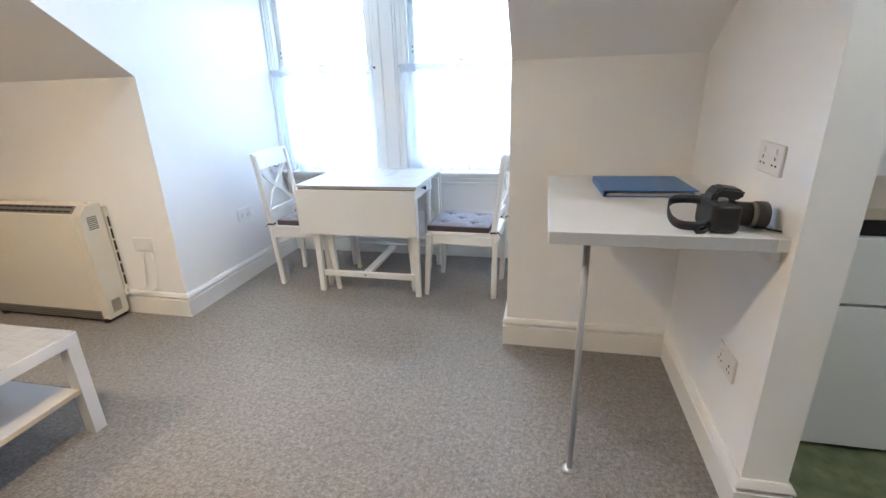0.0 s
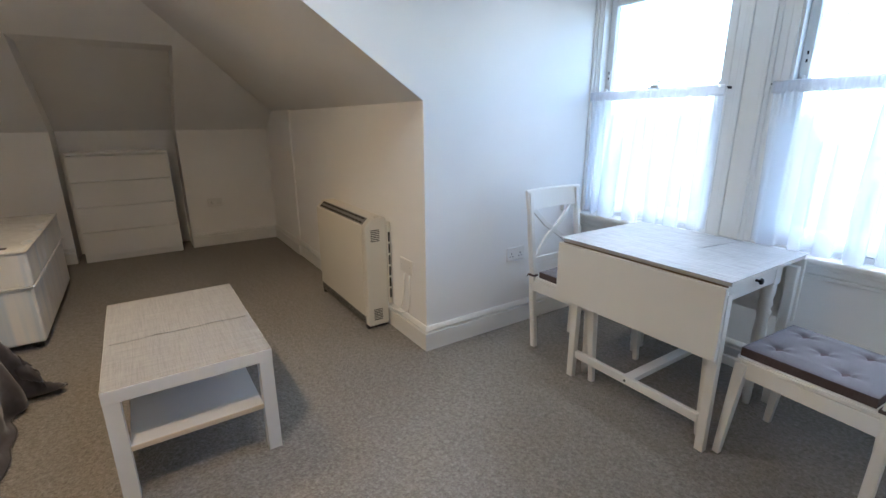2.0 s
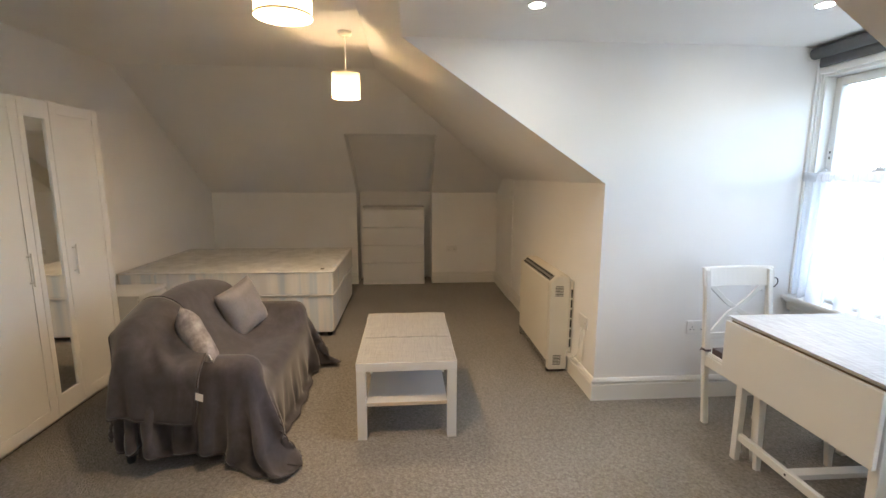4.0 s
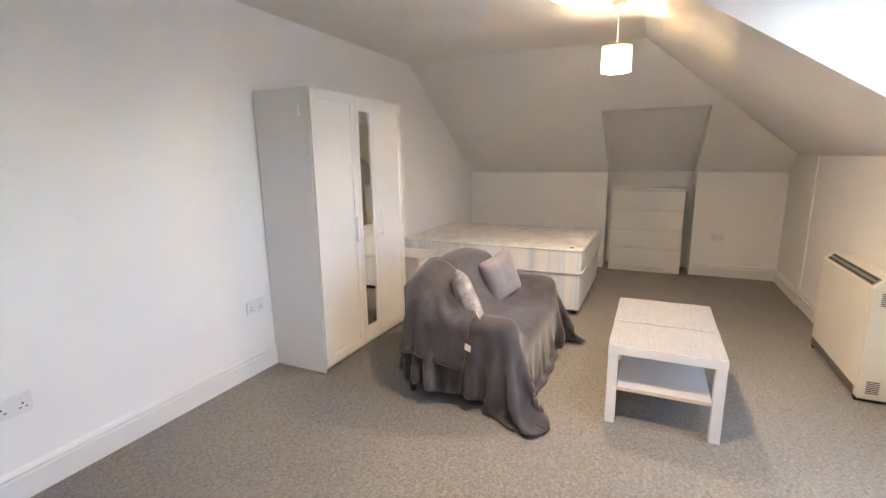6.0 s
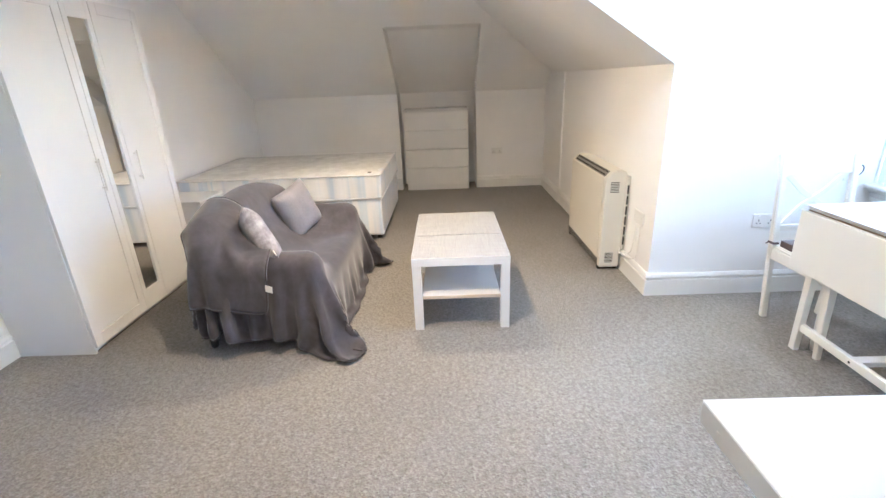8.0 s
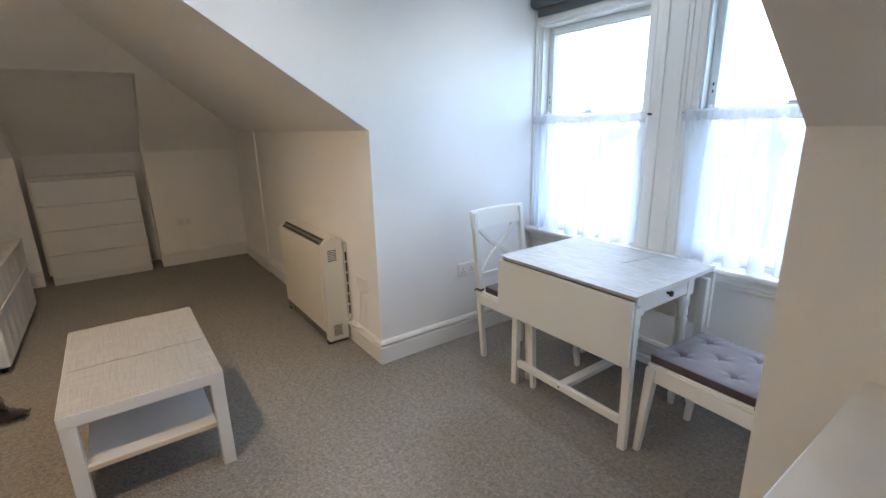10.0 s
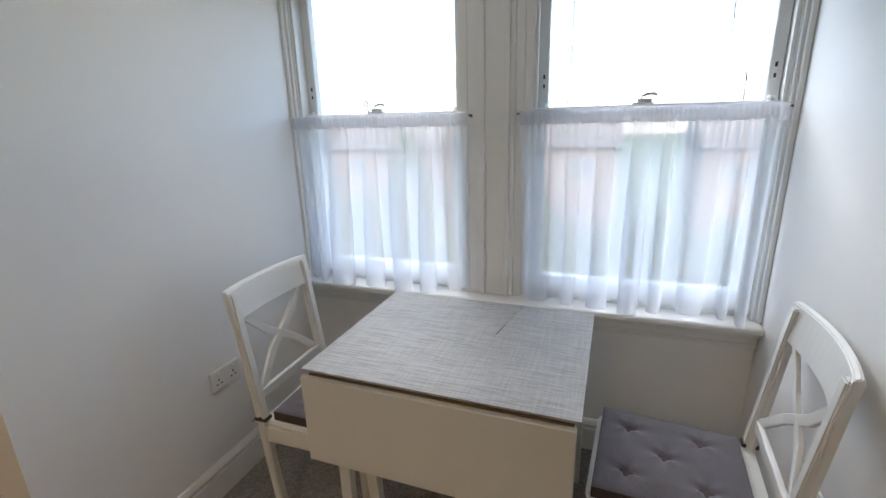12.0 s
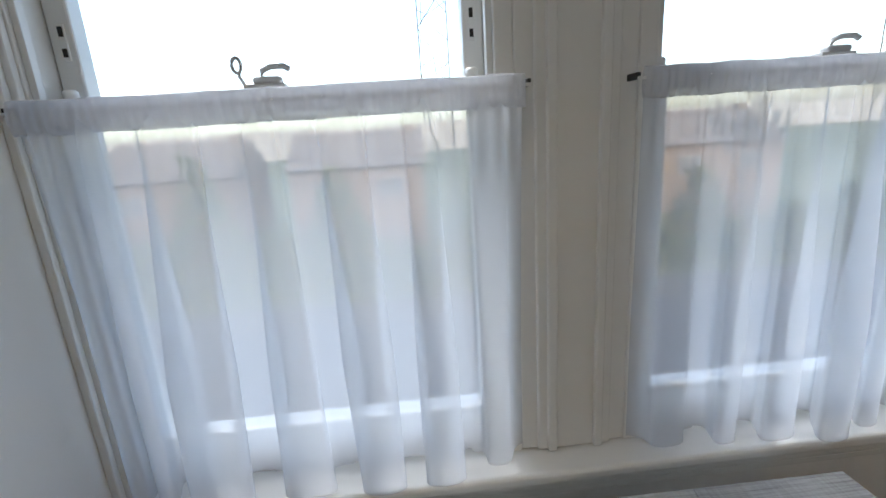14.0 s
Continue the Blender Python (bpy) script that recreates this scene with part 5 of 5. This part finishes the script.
# extra width where the throw hangs, so that it falls in folds
full = np.ones((nu, nv, 2))
hang_x = np.clip(-way_x[:, 1] / 0.30, 0, 1)
hang_y = np.clip((way_y[:, 0] - 0.56) / 0.05, 0, 1) * np.clip((0.36 - way_y[:, 1]) / 0.2, 0, 1)
full[:, :, 1] += 0.24 * hang_x[:, None]
full[:, :, 0] += 0.16 * hang_y[None, :]
fold = np.sin(np.arange(nv) * STEP * 2 * np.pi / 0.17 + 1.0) + 0.6 * np.sin(np.arange(nv) * STEP * 2 * np.pi / 0.27)
start[:, :, 0] += (hang_x * np.sign(way_x[:, 0] + 1.95))[:, None] * (0.022 * fold + 0.022)[None, :]
start = start.reshape(-1, 3) + rng.uniform(-0.004, 0.004, (nu * nv, 3))
throw_pos = drape(start, nu, nv, STEP, 130, 0.013, sofa_distance, 0.8, full.reshape(-1, 2))
# deep soft pleats where the cloth hangs clear of the arms and the seat front
spread = np.arange(nv) * STEP
pleat = np.abs(np.sin(spread * np.pi / 0.125 + 0.7 * np.sin(spread * 5.0))) ** 0.7 * (0.6 + 0.4 * np.sin(spread * 7.3 + 1.0))
low = np.clip((0.535 - throw_pos[:, 2]) / 0.16, 0, 1).reshape(nu, nv)
grid3 = throw_pos.reshape(nu, nv, 3)
grid3[:, :, 0] += (hang_x ** 0.6 * np.sign(way_x[:, 0] + 1.95))[:, None] * low * (np.interp(way_y[:, 0], [0.0, 0.30], [0.035, 0.058]) * pleat)[None, :]
run = np.arange(nu) * STEP
ripple = np.abs(np.sin(run * np.pi / 0.16 + 0.9 * np.sin(run * 4.1))) ** 0.8
grid3[:, :, 1] += hang_y[None, :] * low * (0.030 * ripple)[:, None]
throw_pos = grid3.reshape(-1, 3)
solo("sofa_throw", sheet_bm(throw_pos, nu, nv, 0.007, 28), FLEECE, "grey-brown fleece throw draped over the sofa", "blanket")
part("hem", hem_bm(bpy.data.objects["sofa_throw"], 0.005), HEM, bpy.data.objects["sofa_throw"], "stitched darker hem")


def sofa_and_throw(p):
    return sofa_distance(p) - 0.018


# folded end of a second throw over the corner of back and arm
flap_x = along([(SX1 - 0.34, 0.72), (SX1 - 0.06, 0.69), (SX1 + 0.03, 0.65), (SX1 + 0.055, 0.34)], 0.024)
mu, mv = len(flap_x), 23
start2 = np.zeros((mu, mv, 3))
for j in range(mv):
    y = -0.21 + 0.024 * j
    start2[:, j, 0] = flap_x[:, 0]
    start2[:, j, 1] = y
    start2[:, j, 2] = flap_x[:, 1] + 0.02 - max(0, y + 0.02) * 0.25
start2 = start2.reshape(-1, 3) + rng.uniform(-0.003, 0.003, (mu * mv, 3))
flap_pos = drape(start2, mu, mv, 0.024, 80, 0.03, sofa_and_throw, 0.85)
flap_pos[:, 0] += 0.040 * np.clip((flap_pos[:, 0] - SX1 + 0.02) / 0.05, 0, 1)
flap = solo("folded_throw", sheet_bm(flap_pos, mu, mv, 0.009), FLEECE, "folded grey-brown fleece throw over the sofa arm", "blanket")
part("hem", hem_bm(flap, 0.007), HEM, flap, "stitched darker hem")


def cushion(label, at, rot, mat, size):
    n = 22
    bm = bmesh.new()
    sides = []
    for sgn in (1, -1):
        rows = []
        for i in range(n + 1):
            row = []
            for j in range(n + 1):
                a, b = 2 * i / n - 1, 2 * j / n - 1
                puff = max(0, (1 - a ** 4) * (1 - b ** 4)) ** 0.55
                pinch = 1 - 0.06 * (1 - (abs(a) * abs(b)))
                wob = 0.008 * noise.noise(Vector((a * 2.1, b * 2.1, sgn)))
                row.append(bm.verts.new((a * size * pinch, sgn * (puff * 0.065 + wob * puff), b * size * pinch)))
            rows.append(row)
        sides.append(rows)
        for p, q in zip(rows, rows[1:]):
            for j in range(n):
                f = (p[j], p[j + 1], q[j + 1], q[j])
                bm.faces.new(f if sgn < 0 else f[::-1]).smooth = True
    bmesh.ops.remove_doubles(bm, verts=bm.verts[:], dist=0.0005)
    t = thing("cushion", label, "cushion", at, 0, "sofa cushions")
    t.matrix_basis = pose(*at, *rot)
    part("cover", bm, mat, t)
    part("label_tag", B(size * 0.93, size * 1.04, -0.002, 0.002, -size * 0.9, -size * 0.72, 0.0005), PLASTIC, t, "small white sewn-in tag")


cushion("plain grey cushion standing on its edge against the sofa back", (-2.19, 0.20, 0.575), (16, 13, -18), CUSHION, 0.168)
cushion("pale patterned cushion leaning on the sofa arm", (-1.565, 0.185, 0.555), (21, -37, 25), PRINT, 0.172)
edge = flap_pos.reshape(mu, mv, 3)[-7, -1]
tag = prism(bmesh.new(), [(0.0, 0.0), (0.034, -0.012), (0.030, -0.048), (-0.004, -0.036)], "x", 0.0, 0.0015)
bmesh.ops.translate(tag, verts=tag.verts[:], vec=(edge[0] + 0.004, edge[1] - 0.004, edge[2] + 0.03))
part("sewn_label", tag, PLASTIC, flap, "small white care label")

# ---- outside ----
GROUND_Z = -7.0


def noise_material(name, a, b, scale, rough=0.9, detail=6.0):
    m = material(name, a, rough)
    n = node(m, "ShaderNodeTexNoise", Scale=scale, Detail=detail)
    link(m, coords(m), n.inputs["Vector"])
    link(m, ramp(m, n.outputs[0], [(0.35, a), (0.65, b)]), bsdf(m).inputs["Base Color"])
    return m


GRASS = noise_material("winter_grass", (0.09, 0.11, 0.045), (0.17, 0.17, 0.08), 0.9)
TARMAC = noise_material("wet_tarmac", (0.04, 0.04, 0.042), (0.06, 0.06, 0.063), 1.2, 0.85)
PAVING = noise_material("concrete_paving", (0.08, 0.077, 0.073), (0.12, 0.115, 0.11), 1.5)
HOUSE_BRICK = noise_material("red_brick", (0.19, 0.135, 0.095), (0.27, 0.20, 0.145), 6.0)
ROOF_TILE = noise_material("brown_roof_tiles", (0.17, 0.14, 0.115), (0.25, 0.205, 0.17), 4.0)
BARK = noise_material("bare_bark", (0.16, 0.13, 0.10), (0.26, 0.22, 0.18), 8.0)
LEAFY = noise_material("hedge_leaves", (0.05, 0.08, 0.025), (0.16, 0.15, 0.06), 1.2)
HOUSE_WHITE = noise_material("white_render", (0.34, 0.31, 0.28), (0.42, 0.39, 0.36), 1.0)
PANE = material("dark_window_pane", (0.14, 0.14, 0.14), 0.15)

bm = bmesh.new()
bm.faces.new([bm.verts.new(v) for v in ((-900, -900, GROUND_Z), (900, -900, GROUND_Z), (900, 900, GROUND_Z), (-900, 900, GROUND_Z))])
structure("ground", bm, GRASS, "winter lawns and gardens")
structure("road", B(-120, 120, 16.0, 23.0, GROUND_Z - 0.2, GROUND_Z + 0.02), TARMAC, "grey tarmac street")
structure("pavement", B(-120, 120, 9.5, 16.0, GROUND_Z - 0.2, GROUND_Z + 0.14), PAVING, "pale concrete pavement")
structure("pavement_far", B(-120, 120, 23.0, 25.2, GROUND_Z - 0.2, GROUND_Z + 0.14), PAVING, "pale concrete pavement")


def house(x, y, w, mat, label):
    t = thing("house", label, "house", (x, y, GROUND_Z), 0, "houses across the street")
    d, h, r = 8.0, 6.4, 2.3
    part("wall", B(-w / 2, w / 2, 0, d, 0, h), mat, t)
    bm = prism(bmesh.new(), [(-0.4, h - 0.05), (d + 0.4, h - 0.05), (d / 2, h + r)], "x", -w / 2 - 0.2, w / 2 + 0.2)
    roof = part("roof", bm, ROOF_TILE, t, "brown tiled roof")
    part("chimney", B(w / 2 - 1.0, w / 2 - 0.4, d / 2 - 0.5, d / 2 + 0.5, h + r - 1.0, h + r + 0.25, 0.03), HOUSE_BRICK, roof)
    for z in (0.9, 4.2):
        for cx in (-w / 4, w / 4):
            if z < 1 and cx > 0:
                part("door", B(cx - 0.5, cx + 0.5, -0.06, 0.02, 0, 2.1, 0.02), ROOF_TILE, t)
                continue
            win = part("window", B(cx - 0.85, cx + 0.85, -0.06, 0.02, z, z + 1.35, 0.02), HOUSE_WHITE, t)
            for k in (-0.40, 0.40):
                part("pane", B(cx + k - 0.34, cx + k + 0.34, -0.075, -0.05, z + 0.1, z + 1.25), PANE, win)


for i, (hx0, hw0) in enumerate(((-44.0, 9.0), (-29.0, 9.6), (-16.5, 8.6), (-4.5, 9.0), (9.0, 8.4), (21.5, 9.4))):
    house(hx0, 33.0 + (i % 2) * 1.5, hw0, HOUSE_BRICK, "brick house with brown tiled roof and white windows")


def bare_tree(x, y, height, seed):
    rnd = random.Random(seed)
    t = thing("tree", "bare winter tree with fine twigs", "tree", (x, y, GROUND_Z), 0, "bare street trees")
    trunk, crown = bmesh.new(), bmesh.new()

    def grow(p, d, length, r, depth):
        q = p + d * length
        b = trunk if depth < 2 else crown
        k = 6 if depth < 2 else 3
        s = d.cross(Vector((0.31, 0.2, 0.93))).normalized()
        u = s.cross(d)
        ring = [[b.verts.new(o + (s * math.cos(2 * math.pi * i / k) + u * math.sin(2 * math.pi * i / k)) * rr) for i in range(k)] for o, rr in ((p, r), (q, r * 0.68))]
        for i in range(k):
            b.faces.new((ring[0][i], ring[0][(i + 1) % k], ring[1][(i + 1) % k], ring[1][i])).smooth = True
        if depth >= 6:
            return
        for c in range(3 if depth < 5 else 4):
            nd = (d + Vector((rnd.uniform(-1, 1), rnd.uniform(-1, 1), rnd.uniform(0.1, 1.0))) * 0.30).normalized()
            grow(p + d * length * rnd.uniform(0.65, 1.0), nd, length * rnd.uniform(0.55, 0.8), r * 0.62, depth + 1)

    grow(Vector((0, 0, 0)), Vector((0, 0, 1)), height * 0.36, height * 0.0085, 0)
    part("trunk", trunk, BARK, t)
    part("crown", crown, BARK, t, "fine bare twigs")


bare_tree(16.0, 24.5, 10.5, 21)


def climber(x, seed):
    """Bare twigs of a climbing plant on the outer face of the window wall."""
    rnd = random.Random(seed)
    bm = bmesh.new()

    def shoot(p, d, length, r, depth):
        pts, steps = [p], (14, 5, 3)[depth]
        for _ in range(steps):
            d = (d + Vector((rnd.uniform(-0.45, 0.45), rnd.uniform(-0.12, 0.12), rnd.uniform(-0.1, 0.25)))).normalized()
            q = pts[-1] + d * length / steps
            q.x = min(max(q.x, x - 0.035), x + 0.035)
            q.y = min(max(q.y, 4.03), 4.12)
            pts.append(q)
        tube(bm, pts, r, 4)
        if depth < 2:
            for k in range(1, steps + 1):
                side = Vector((rnd.uniform(-1, 1), rnd.uniform(-0.2, 0.2), rnd.uniform(0.3, 1.0))).normalized()
                shoot(pts[k].copy(), side, (0.17, 0.06)[depth] * rnd.uniform(0.6, 1.3), r * 0.75, depth + 1)

    for k in range(2):
        shoot(Vector((x + rnd.uniform(-0.02, 0.02), 4.05, 0.3)), Vector((0, 0, 1)), 1.75, 0.0013, 0)
    solo("climbing_plant", bm, BARK, "bare winter twigs of a climbing plant outside the window", "plant", "climbing plants")


for cx, cs in ((-1.150, 3), (-0.692, 5), (-0.055, 8)):
    climber(cx, cs)

rnd = random.Random(2)
bm = bmesh.new()
for i in range(12000):
    hx = rnd.uniform(-34, 30)
    tall = 2.4 + 4.2 * max(0.0, noise.noise(Vector((hx * 0.30, 3.1, 0)))) * 2 + (1.2 if hx < -7 else 0.0) + 0.5 * noise.noise(Vector((hx * 1.3, 0, 0)))
    c = Vector((hx, rnd.gauss(27.2, 0.55), GROUND_Z + tall * rnd.uniform(0, 1) ** 0.7))
    a = Vector((rnd.uniform(-1, 1), rnd.uniform(-1, 1), rnd.uniform(-1, 1))).normalized() * 0.22
    b = a.orthogonal().normalized() * 0.16
    bm.faces.new([bm.verts.new(c + v) for v in (a, b, -a, -b)])
tagged(part("hedge", bm, LEAFY), "uneven evergreen garden hedge along the street", "hedge", "", "stuff")

# far line of trees and roofs, haze put into the pale colour
FAR = noise_material("painted_haze", (0.40, 0.37, 0.33), (0.52, 0.49, 0.45), 0.02)
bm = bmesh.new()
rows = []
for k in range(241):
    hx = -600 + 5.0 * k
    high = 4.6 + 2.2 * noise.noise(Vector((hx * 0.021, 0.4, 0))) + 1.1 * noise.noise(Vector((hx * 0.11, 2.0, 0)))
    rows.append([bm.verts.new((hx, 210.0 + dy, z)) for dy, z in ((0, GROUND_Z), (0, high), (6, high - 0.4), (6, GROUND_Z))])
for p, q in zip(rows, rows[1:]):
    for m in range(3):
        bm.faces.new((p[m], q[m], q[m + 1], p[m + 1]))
structure("backdrop", bm, FAR, "line of distant trees, haze painted pale")
